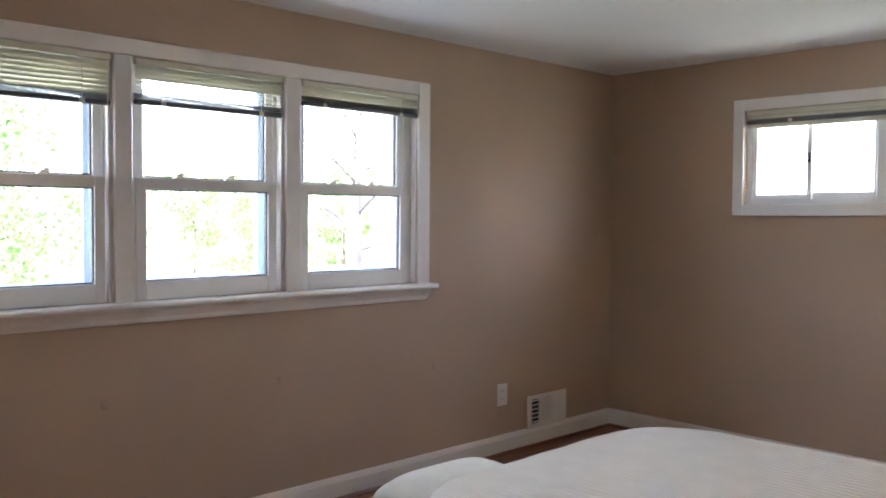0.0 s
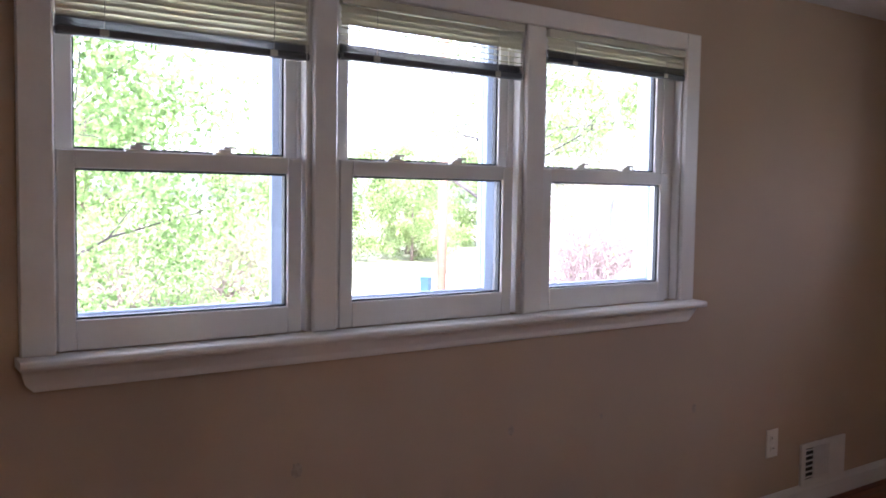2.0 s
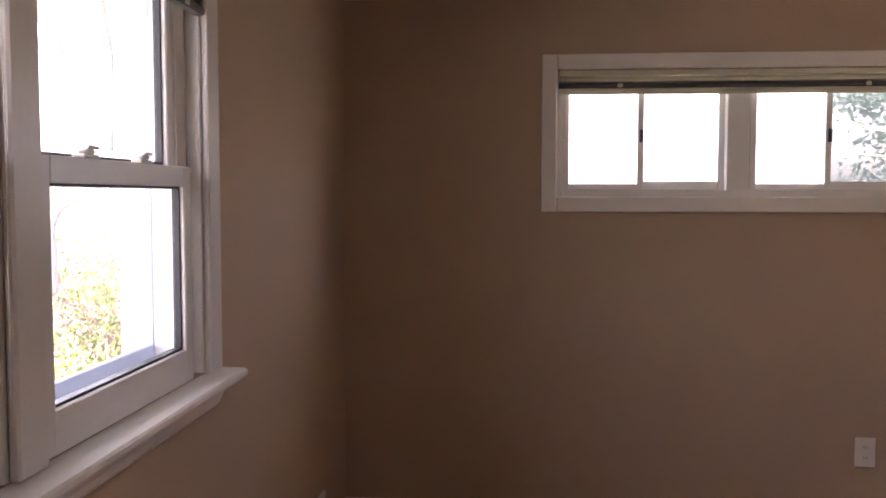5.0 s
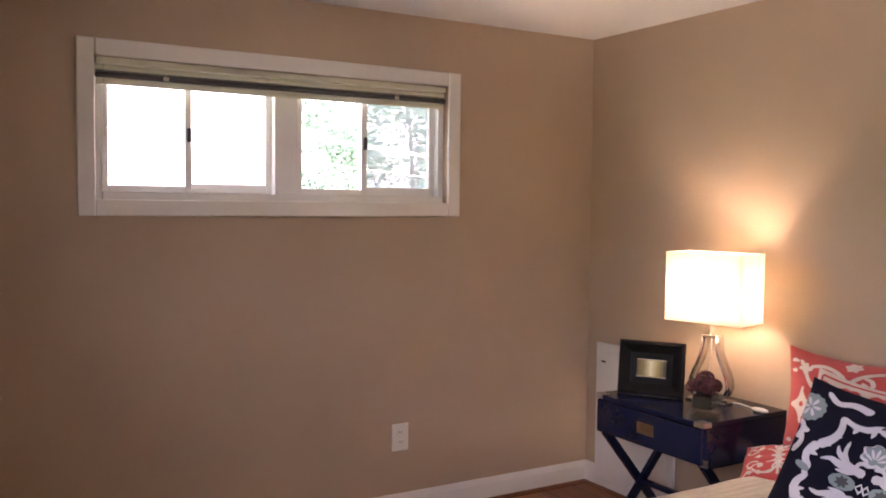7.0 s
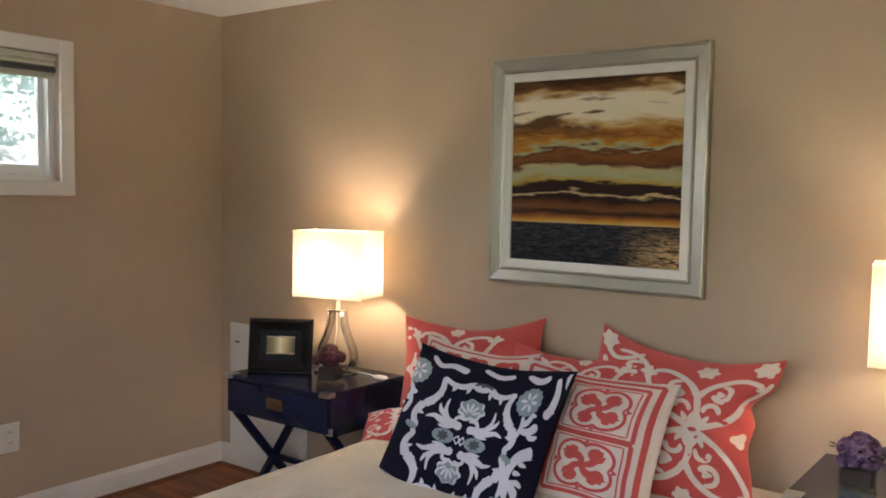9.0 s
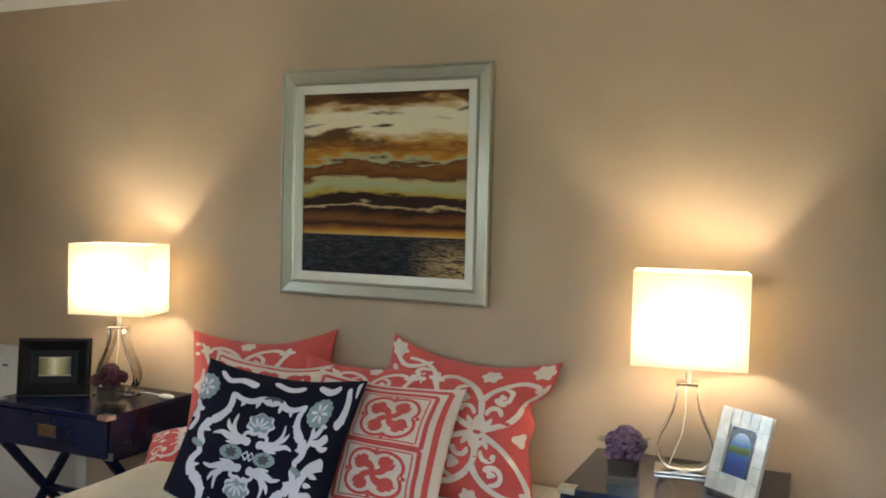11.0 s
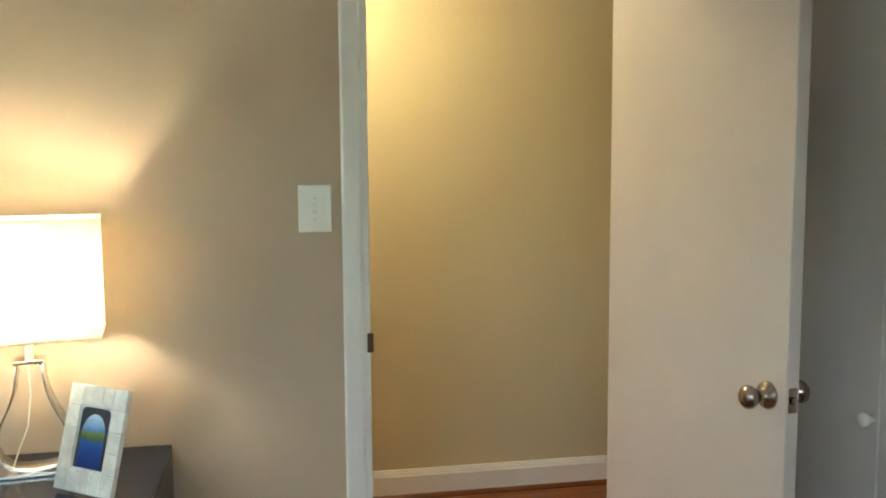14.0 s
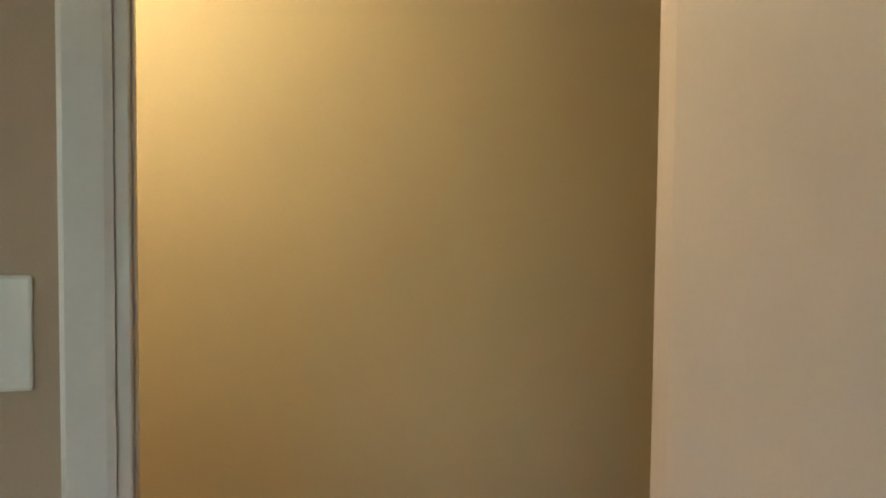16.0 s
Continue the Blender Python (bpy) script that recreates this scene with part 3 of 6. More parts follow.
def blind(label, along, a, b, z_top, z_bot, depth0, depth1, place, open_at=62.0, gathered=8):
    """A raised mini blind: headrail, a stack of thin bowed slats, bottom rail, ladder cords, wand and pull cord."""
    th = thing("mini_blind", label, "window blind", group="mini blinds")

    def put(bmk):
        for v in bmk.verts:
            v.co = Vector(place(v.co.x, v.co.y, v.co.z))
        return bmk
    d0, d1 = depth0, depth1
    part("headrail", put(bx(a + 0.004, b - 0.004, d0, d1, z_top - 0.026, z_top, 0.002)), SLAT, th)
    n = max(4, int((z_top - 0.03 - z_bot - 0.03) / 0.0195))
    zs = [z_top - 0.038 - 0.0195 * k for k in range(n)]
    stack = [z_bot + 0.022 + 0.0034 * k for k in range(gathered)]
    dm = (d0 + d1) / 2
    for k, z in enumerate(zs + stack):
        bmk = bmesh.new()
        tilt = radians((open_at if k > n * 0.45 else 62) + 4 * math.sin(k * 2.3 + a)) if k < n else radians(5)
        rows = []
        for i in range(9):
            s = a + 0.006 + (b - a - 0.012) * i / 8
            sag = -0.0012 * math.sin(math.pi * i / 8) + 0.0006 * math.sin(i * 1.7 + k)
            row = []
            for f in (-1, -0.33, 0.33, 1):
                c = 0.0022 * (1 - f * f)
                row.append((s, dm + 0.0125 * f * math.cos(tilt) - c * math.sin(tilt), z + sag + 0.0125 * f * math.sin(tilt) + c * math.cos(tilt)))
            rows.append([bmk.verts.new(p) for p in row] + [bmk.verts.new((p[0], p[1], p[2] - 0.0007)) for p in row[::-1]])
        for r0, r1 in zip(rows, rows[1:]):
            for q in range(8):
                bmk.faces.new((r0[q], r0[(q + 1) % 8], r1[(q + 1) % 8], r1[q]))
        bmk.faces.new(rows[0][::-1]), bmk.faces.new(rows[-1])
        # gathered slats at the bottom get the shaded colour instead of cream
        part("slat", put(bmk), SLAT if k < n else RAILSHADE, th)
    rail = part("bottom_rail", put(bx(a + 0.003, b - 0.003, d0 - 0.001, d1 + 0.001, z_bot, z_bot + 0.022, 0.005)), RAILSHADE, th, "bottom rail with its shade in the dark grey colour")
    for f in (0.17, 0.83):
        s = a + (b - a) * f
        part("rail_button", put(bx(s - 0.012, s + 0.012, d0 - 0.006, d0 - 0.002, z_bot + 0.002, z_bot + 0.02, 0.002)), SLAT, rail)
        part("ladder_cord", put(tube([(s, d0 - 0.003, z_top - 0.02), (s + 0.002, d0 - 0.004, (z_top + z_bot) / 2), (s, d0 - 0.003, z_bot + 0.02)], 0.0013, 5)), CORD, th)
    return th, put


for (a, b), zb, oa in zip(((0.76, 1.473), (1.573, 2.308), (2.417, 3.176)), (1.905, 1.922, 1.995), (62, 14, 62)):
    th, put = blind("raised cream aluminium mini blind inside the triple window", 'x', a, b, WZ1 - 0.004, zb, 0.0, 0.026, lambda s, d, z: (s, YA - 0.018 + d, z), oa)
    part("tilt_wand", put(tube([(a + 0.028, -0.01, WZ1 - 0.03), (a + 0.03, -0.012, 1.8), (a + 0.031, -0.012, 1.53)], 0.0035, 6)), ACRYL, th, "clear acrylic tilt wand")
    part("pull_cord", put(tube([(b - 0.02, -0.008, WZ1 - 0.03), (b - 0.018, -0.01, 1.6), (b - 0.02, -0.008, 1.23)], 0.0012, 5)), CORD, th)
    part("cord_tassel", put(lathe([(0.002, 0), (0.006, 0.004), (0.007, 0.02), (0.003, 0.03)], 8)), PLASTIC, th)
    th.children[-1].location = (b - 0.02, 0, 0)
    th.children[-1].data.transform(Matrix.Translation((0, 0, 1.2)))

# ---- high sliding window ----
sl = thing("window_2", "high horizontal sliding window in a white picture-frame casing", "window", kind="structure")
cw = 0.068
part("casing", bx(XB - 0.018, XB, SY1, SY1 + cw, SZ0 - cw, SZ1 + cw, 0.004), TRIM, sl)
part("casing", bx(XB - 0.018, XB, SY0 - cw, SY0, SZ0 - cw, SZ1 + cw, 0.004), TRIM, sl)
part("head_casing", bx(XB - 0.018, XB, SY0, SY1, SZ1, SZ1 + cw, 0.004), TRIM, sl)
part("bottom_casing", bx(XB - 0.018, XB, SY0, SY1, SZ0 - cw, SZ0, 0.004), TRIM, sl)
FR0, FR1 = XB + 0.045, XB + 0.12
part("inner_frame", bx(XB + 0.037, FR1, SY0, SY0 + 0.03, SZ0, SZ1), VINYL, sl)
part("inner_frame", bx(XB + 0.037, FR1, SY1 - 0.03, SY1, SZ0, SZ1), VINYL, sl)
part("inner_frame", bx(XB + 0.002, FR1, SY0 + 0.03, SY1 - 0.03, SZ0, SZ0 + 0.028), VINYL, sl)
part("inner_frame", bx(XB + 0.037, FR1, SY0 + 0.03, SY1 - 0.03, SZ1 - 0.028, SZ1), VINYL, sl)
part("mullion", bx(XB + 0.037, FR1, 1.695, 1.80, SZ0 + 0.028, SZ1 - 0.028, 0.004), VINYL, sl)
for (y0, y1, dx, zoff) in ((2.165, 2.53, 0.0, 0.0), (1.80, 2.19, 0.032, 0.012), (1.34, 1.695, 0.0, 0.0), (0.955, 1.36, 0.032, 0.012)):
    xa, xb = XB + 0.045 + dx, XB + 0.070 + dx
    z0, z1, r = SZ0 + 0.028, SZ1 - 0.028, 0.03 + zoff
    s = part("slider_sash", bx(xa, xb, y0, y0 + 0.028, z0, z1, 0.002), VINYL, sl)
    part("stile", bx(xa, xb, y1 - 0.028, y1, z0, z1, 0.002), VINYL, s)
    part("bottom_rail", bx(xa, xb, y0 + 0.028, y1 - 0.028, z0, z0 + r, 0.002), VINYL, s)
    part("top_rail", bx(xa, xb, y0 + 0.028, y1 - 0.028, z1 - r, z1, 0.002), VINYL, s)
    pane = part("pane", bx(xa + 0.01, xa + 0.014, y0 + 0.028, y1 - 0.028, z0 + r, z1 - r), CLEAR, s)
    pane.visible_shadow = False
part("insect_screen", bx(XB + 0.112, XB + 0.1125, 0.96, 1.36, SZ0 + 0.03, SZ1 - 0.03), SCREEN, sl, "insect screen outside the sliding pane, pale light veil in its colour")
for y in (2.178, 1.352):
    part("slider_lock", bx(XB + 0.030, XB + 0.045, y - 0.010, y + 0.008, 1.79, 1.85, 0.004), GASKET, sl, "small dark sliding sash latch")
th, put = blind("raised cream aluminium mini blind inside the high sliding window", 'y', SY0 + 0.004, SY1 - 0.004, SZ1 - 0.002, 2.032, 0.0, 0.028, lambda s, d, z: (XB + 0.004 + d, s, z), gathered=3)
part("tilt_wand", put(tube([(SY1 - 0.035, -0.008, SZ1 - 0.03), (SY1 - 0.036, -0.010, 1.80)], 0.004, 6)), ACRYL, th, "clear acrylic tilt wand")

# ---- door, its casing, and the closet door beside it ----
trim = thing("trim_door", "white painted door casing and jamb", "door casing", kind="structure")
CAS = [(0.0, 0.0), (0.012, 0.0), (0.016, 0.01), (0.018, 0.03), (0.02, 0.054), (0.016, 0.060), (0.0, 0.060)]
part("casing", extrude_profile(CAS, 0.0, DZ + 0.060, lambda u, v, s: (DX1 + v, u, s)), TRIM, trim)
part("casing", extrude_profile(CAS, 0.0, DZ + 0.060, lambda u, v, s: (DX0 - v, u, s)), TRIM, trim)
part("head_casing", extrude_profile(CAS, DX0, DX1, lambda u, v, s: (s, u, DZ + v)), TRIM, trim)
part("jamb", bx(DX1 - 0.018, DX1, -WC - 0.002, 0.002, 0, DZ, 0.002), TRIM, trim)
# hinge jamb in the door's darkened white, not the trim's
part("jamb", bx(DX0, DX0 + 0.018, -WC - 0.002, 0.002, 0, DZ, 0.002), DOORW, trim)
part("head_jamb", bx(DX0 + 0.018, DX1 - 0.018, -WC - 0.002, 0.002, DZ - 0.018, DZ, 0.002), TRIM, trim)
part("door_stop", bx(DX1 - 0.023, DX1 - 0.018, -WC + 0.02, -0.042, 0, DZ - 0.018, 0.002), TRIM, trim)
part("strike_lip", bx(DX1 - 0.026, DX1 - 0.008, 0.0015, 0.005, 0.918, 0.975, 0.001), BRONZE, trim, "worn metal strike lip")
part("strike_plate", bx(DX1 - 0.0195, DX1 - 0.0175, -0.034, -0.004, 0.92, 0.98, 0.0005), BRONZE, trim, "worn metal strike plate")

DW = 0.787
door = thing("door_1", "open flush white bedroom door with worn metal knobs", "door", pose(-0.072, 0.006, 0, 0, 0, 98.5), kind="structure")
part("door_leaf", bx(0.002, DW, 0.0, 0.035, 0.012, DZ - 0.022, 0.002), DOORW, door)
# knob on each face: turned rose and round knob, local y is the leaf's thickness
KNOB = [(0.033, 0.0), (0.033, 0.004), (0.029, 0.010), (0.018, 0.014), (0.013, 0.020), (0.0125, 0.030), (0.017, 0.036), (0.024, 0.043), (0.0275, 0.052), (0.026, 0.061), (0.019, 0.068), (0.008, 0.071)]
for sgn, y in ((-1, 0.0), (1, 0.035)):
    k = part("door_knob", lathe([(r, sgn * h) for r, h in KNOB], 24, 'Y'), BRONZE, door, "worn nickel round knob", True)
    k.location = (DW - 0.060, y, 0.937)
lp = part("latch_plate", bx(DW - 0.0005, DW + 0.0015, 0.006, 0.029, 0.909, 0.966, 0.0005), BRONZE, door, "metal latch plate on the door's edge")
part("latch_bolt", bx(DW + 0.0015, DW + 0.011, 0.011, 0.024, 0.929, 0.945, 0.002), BRONZE, lp)
for z in (0.25, 1.05, 1.85):
    part("hinge", tube([(-0.002, 0.040, z - 0.045), (-0.002, 0.040, z + 0.045)], 0.006, 8), BRONZE, door)

clo = thing("door_2", "white painted closet door panels with a small round knob", "closet door", kind="structure")
for y0, y1 in ((0.12, 0.62), (0.624, 1.124), (1.128, 1.628)):
    pnl = part("panel", bx(XD, XD + 0.03, y0, y1, 0.02, 2.05, 0.003), CLOSET, clo)
kb = part("closet_knob", lathe([(0.008, 0.0), (0.008, 0.012), (0.016, 0.02), (0.019, 0.03), (0.014, 0.039), (0.004, 0.042)], 16, 'X'), PLASTIC, clo.children[0], "white round closet knob", True)
kb.location = (XD + 0.03, 0.60, 0.82)

# ---- fittings on the walls ----
def outlet(label, m):
    t = thing("outlet", label, "wall outlet", m, "wall outlets")
    pl = part("cover_plate", bx(-0.045, 0.045, -0.006, 0, -0.067, 0.067, 0.003), PLASTIC, t)
    for z in (-0.024, 0.024):
        r = part("receptacle", bx(-0.017, 0.017, -0.0085, -0.006, z - 0.014, z + 0.014, 0.002), PLASTIC, t)
        for x in (-0.006, 0.006):
            part("slot", bx(x - 0.0012, x + 0.0012, -0.0092, -0.0084, z - 0.003, z + 0.006), GASKET, r)
    return t


outlet("white double outlet on the wall under the triple window", pose(3.892, YA, 0.37))
outlet("white double outlet on the wall under the slider", pose(XB, 1.175, 0.402, 0, 0, -90))
sw = thing("light_switch", "white toggle switch plate beside the doorway", "light switch", pose(0.8165, 0, 1.3435, 0, 0, 180))
part("cover_plate", bx(-0.047, 0.047, -0.007, 0, -0.0675, 0.0675, 0.004, 2), PLASTIC, sw)
part("toggle", bx(-0.005, 0.005, -0.018, -0.007, -0.004, 0.014, 0.002), PLASTIC, sw)
part("toggle_slot", bx(-0.007, 0.007, -0.0078, -0.0068, -0.014, 0.016), CORD, sw)
for z in (-0.03, 0.03):
    sc = part("screw", lathe([(0.0035, -0.0082), (0.003, -0.0068)], 10, 'Y'), NICKEL, sw)
    sc.location.z = z

vent = thing("wall_register", "white metal wall register with open and closed louvres above the baseboard", "air vent", pose(4.32, YA, 0.222))
part("backing", bx(-0.15, 0.04, -0.004, -0.001, -0.08, 0.08), VENTDARK, vent)
for q in ((-0.193, -0.155, -0.103, 0.103), (0.045, 0.193, -0.103, 0.103), (-0.155, 0.045, -0.103, -0.078), (-0.155, 0.045, 0.078, 0.103)):
    part("frame", bx(q[0], q[1], -0.013, 0, q[2], q[3], 0.002), TRIM, vent)
part("bar", bx(-0.082, -0.070, -0.013, -0.002, -0.078, 0.078, 0.001), TRIM, vent)
for i in range(6):
    z = -0.07 + i * 0.027
    s = part("slat", bx(-0.155, -0.082, -0.011, -0.005, z, z + 0.006), TRIM, vent)
for i in range(10):
    z = -0.077 + i * 0.0155
    part("slat", bx(-0.07, 0.045, -0.012, -0.005, z, z + 0.012, 0.001), TRIM, vent)

gr = thing("return_grille", "white painted return-air panel on the wall behind the nightstand", "air vent", pose(4.62, 0.0, 0.0))
part("frame", bx(-0.29, 0.29, 0.001, 0.022, 0.06, 0.80, 0.004), TRIM, gr)
part("panel", bx(-0.25, 0.25, 0.022, 0.028, 0.10, 0.76, 0.003), TRIM, gr)
part("catch", bx(0.205, 0.235, 0.028, 0.033, 0.70, 0.708), GASKET, gr)

for k, (x, z, r) in enumerate(((3.315, 0.612, 0.020), (2.29, 0.665, 0.018), (1.44, 0.665, 0.024), (2.75, 0.655, 0.010))):
    bm = bmesh.new()
    ring = [bm.verts.new((x + r * (0.8 + 0.35 * noise.noise((k * 3.1, i * 0.9, 0))) * math.cos(i * math.tau / 14), YA - 0.0012, z + r * (1 + 0.4 * noise.noise((k, i * 0.7, 2))) * math.sin(i * math.tau / 14))) for i in range(14)]
    bm.faces.new(ring)
    ob = link("wall_smudge", bm, SPACKLE)
    tagged(ob, "small filled nail hole smudge on the beige wall", "wall mark", "wall marks", "structure")

# ---- hall ceiling light ----
hl = thing("ceiling_light", "frosted flush ceiling light glowing warm in the hallway", "ceiling light", pose(0.82, -0.60, H))
part("base_plate", lathe([(0.15, -0.025), (0.15, -0.001)], 24), NICKEL, hl)
part("diffuser", lathe([(0.01, -0.11), (0.07, -0.102), (0.115, -0.08), (0.138, -0.045), (0.14, -0.026)], 24), glow("warm_diffuser", (1.0, 0.74, 0.41), HALL), hl, "glowing frosted dome", True)


# ---- nightstands ----
def nightstand(m, label):
    """Campaign nightstand: lacquered drawer box with metal corners, on crossed legs at each side."""
    t = thing("nightstand", label, "nightstand", m, "nightstands")
    W, D, Z0, Z1 = 0.645, 0.50, 0.505, 0.684
    part("top", bx(-W / 2, W / 2, 0, D, Z1 - 0.02, Z1, 0.002), NAVY, t)
    part("case", bx(-W / 2, W / 2, 0, D - 0.02, Z0, Z1 - 0.02, 0.002), NAVY, t)
    dr = part("drawer", bx(-W / 2 + 0.012, W / 2 - 0.012, D - 0.02, D - 0.002, Z0 + 0.008, Z1 - 0.026, 0.002), NAVY, t, "navy drawer front")
    h = part("pull", bx(-0.05, 0.05, D - 0.002, D + 0.002, 0.565, 0.615, 0.002), BRASSY, dr, "recessed brass campaign pull")
    part("ring", tube([(-0.03, D + 0.004, 0.603), (-0.03, D + 0.006, 0.578), (0.03, D + 0.006, 0.578), (0.03, D + 0.004, 0.603)], 0.003, 6), BRASSY, h)
    for sx in (-1, 1):
        for y0, y1 in ((D - 0.045, D + 0.0015),):
            c = bmesh.new()
            xa, xb = sorted((sx * (W / 2 + 0.0015), sx * (W / 2 - 0.05)))
            add_box(c, xa, xb, y0, y1, Z1 - 0.018, Z1 + 0.0012)
            part("corner_cap", c, NICKEL, t, "brushed metal corner cap")
            c = bmesh.new()
            add_box(c, *sorted((sx * (W / 2 + 0.0015), sx * (W / 2 - 0.03))), y0 + 0.015, D - 0.0185, Z0 - 0.001, Z0 + 0.03)
            part("corner_cap", c, NICKEL, t)
        for a, b in ((0.03, D - 0.05), (D - 0.05, 0.03)):
            x = sx * (W / 2 - 0.03) + (0.012 if a < b else -0.012)
            leg = bmesh.new()
            add_box(leg, x - 0.011, x + 0.011, -0.02, 0.02, 0, 1)
            for v in leg.verts:
                f = v.co.z
                v.co = Vector((v.co.x, a + (b - a) * f + v.co.y * 1.2, Z0 * f))
            part("leg", leg, NAVY, t, "crossed navy leg")
        part("stretcher", bx(sx * (W / 2 - 0.03) - 0.01, sx * (W / 2 - 0.03) + 0.01, 0.03, D - 0.03, Z0 - 0.018, Z0 - 0.001, 0.002), NAVY, t)
    part("cross_rail", bx(-W / 2 + 0.045, W / 2 - 0.045, D / 2 - 0.012, D / 2 + 0.012, 0.24, 0.265, 0.003), NAVY, t)
    return t


NS_R, NS_L = 1.553, 4.01
nightstand(pose(NS_R, 0.022, 0), "navy lacquer campaign nightstand with crossed legs near the doorway")
nightstand(pose(NS_L, 0.022, 0), "navy lacquer campaign nightstand with crossed legs in the corner")
NT = 0.684 + 0.0015


# ---- table lamps ----
def table_lamp(m, label):
    """Pear-shaped outline lamp of flat metal bands on a plate, with a rectangular cotton shade."""
    t = thing("table_lamp", label, "table lamp", m, "table lamps")
    part("base_plate", bx(-0.095, 0.095, -0.055, 0.055, 0, 0.008, 0.002), CHROME, t)
    prof = [(0.030, 0.287), (0.033, 0.25), (0.040, 0.21), (0.055, 0.17), (0.075, 0.13), (0.087, 0.095), (0.088, 0.065), (0.075, 0.035), (0.050, 0.016), (0.0, 0.009)]

    def band(ang, name):
        c = bmesh.new()
        pts = [(s * r, z) for s, seq in ((1, prof), (-1, prof[-2::-1])) for r, z in seq]
        rows = []
        for i, (r, z) in enumerate(pts):
            n0, n1 = pts[max(i - 1, 0)], pts[min(i + 1, len(pts) - 1)]
            dx, dz = n1[0] - n0[0], n1[1] - n0[1]
            l = math.hypot(dx, dz)
            nx, nz = -dz / l * 0.0025, dx / l * 0.0025
            rows.append([c.verts.new(p) for p in ((r + nx, -0.036, z + nz), (r + nx, 0.036, z + nz), (r - nx, 0.036, z - nz), (r - nx, -0.036, z - nz))])
        for a, b in zip(rows, rows[1:]):
            for k in range(4):
                c.faces.new((a[k], a[(k + 1) % 4], b[(k + 1) % 4], b[k]))
        c.faces.new(rows[0][::-1]), c.faces.new(rows[-1])
        bmesh.ops.rotate(c, verts=c.verts, cent=(0, 0, 0), matrix=Matrix.Rotation(radians(ang), 3, 'Z'))
        return part(name, c, CHROME, t, "satin metal band bent to a pear outline", True)
    band(0, "band")
    part("inner_wire", tube([(0.004, 0, 0.285), (0.002, 0.004, 0.2), (0.012, 0.006, 0.12), (0.035, 0.01, 0.06), (0.05, 0.012, 0.018)], 0.0025, 6), CORD, t, "pale cord inside the outline")
    part("cap", bx(-0.036, 0.036, -0.038, 0.038, 0.286, 0.296, 0.002), CHROME, t)
    part("socket", lathe([(0.011, 0.296), (0.011, 0.342), (0.016, 0.344), (0.016, 0.368), (0.012, 0.370)], 12), NICKEL, t, "", True)
    part("bulb_base", lathe([(0.012, 0.370), (0.018, 0.380), (0.036, 0.404), (0.0405, 0.424), (0.036, 0.4245)], 16), PLASTIC, t, "white bulb base", True)
    part("bulb", lathe([(0.039, 0.425), (0.040, 0.442), (0.034, 0.464), (0.019, 0.481), (0.003, 0.486)], 16), BULBM, t, "lit warm bulb", True)
    # shade: thin walls, open above and below, with a folded hem
    z0, z1, hx, hy, w = 0.352, 0.655, 0.178, 0.105, 0.0016
    sh = bmesh.new()
    rect = lambda e, z: [sh.verts.new((x * (hx - e), y * (hy - e), z)) for x, y in ((-1, -1), (1, -1), (1, 1), (-1, 1))]
    loops = [rect(0, z0), rect(0, z1), rect(w, z1), rect(w, z0)]
    for p, q in zip(loops, loops[1:] + loops[:1]):
        for k in range(4):
            sh.faces.new((p[k], p[(k + 1) % 4], q[(k + 1) % 4], q[k]))
    shade = part("shade", sh, SHADE, t, "glowing off-white rectangular cotton shade")
    for z in (z0, z1 - 0.006):
        hem = bmesh.new()
        for q in ((-hx - 0.001, hx + 0.001, -hy - 0.001, -hy), (-hx - 0.001, hx + 0.001, hy, hy + 0.001), (-hx - 0.001, -hx, -hy, hy), (hx, hx + 0.001, -hy, hy)):
            add_box(hem, *q, z, z + 0.006)
        part("hem", hem, SHADE, shade)
    for a, b in (((-hx, 0), (hx, 0)), ((0, -hy), (0, hy))):
        part("shade_spider", tube([(a[0], a[1], z0 + 0.03), (0, 0, z0 + 0.03), (b[0], b[1], z0 + 0.03)], 0.002, 6), CHROME, shade)
    return t


table_lamp(pose(1.552, 0.172, NT, 0, 0, 8), "lit table lamp with pear-shaped metal outline beside the pearl frame")
table_lamp(pose(3.965, 0.175, NT, 0, 0, 14), "lit table lamp with pear-shaped metal outline beside the black frame")
cord = thing("cord_switch", "white lamp cord with an inline switch lying on the nightstand", "lamp cord")
part("cable", tube([(3.93, 0.16, NT + 0.003), (3.86, 0.12, NT + 0.003), (3.80, 0.13, NT + 0.004), (3.745, 0.15, NT + 0.004)], 0.003, 6), PLASTIC, cord, "", True)
bm = bmesh.new()
bmesh.ops.create_uvsphere(bm, u_segments=16, v_segments=8, radius=1)
for v in bm.verts:
    v.co = Vector((3.715 + v.co.x * 0.042, 0.16 + v.co.y * 0.018, NT + 0.010 + v.co.z * 0.0095))
part("switch_body", bm, PLASTIC, cord, "", True)


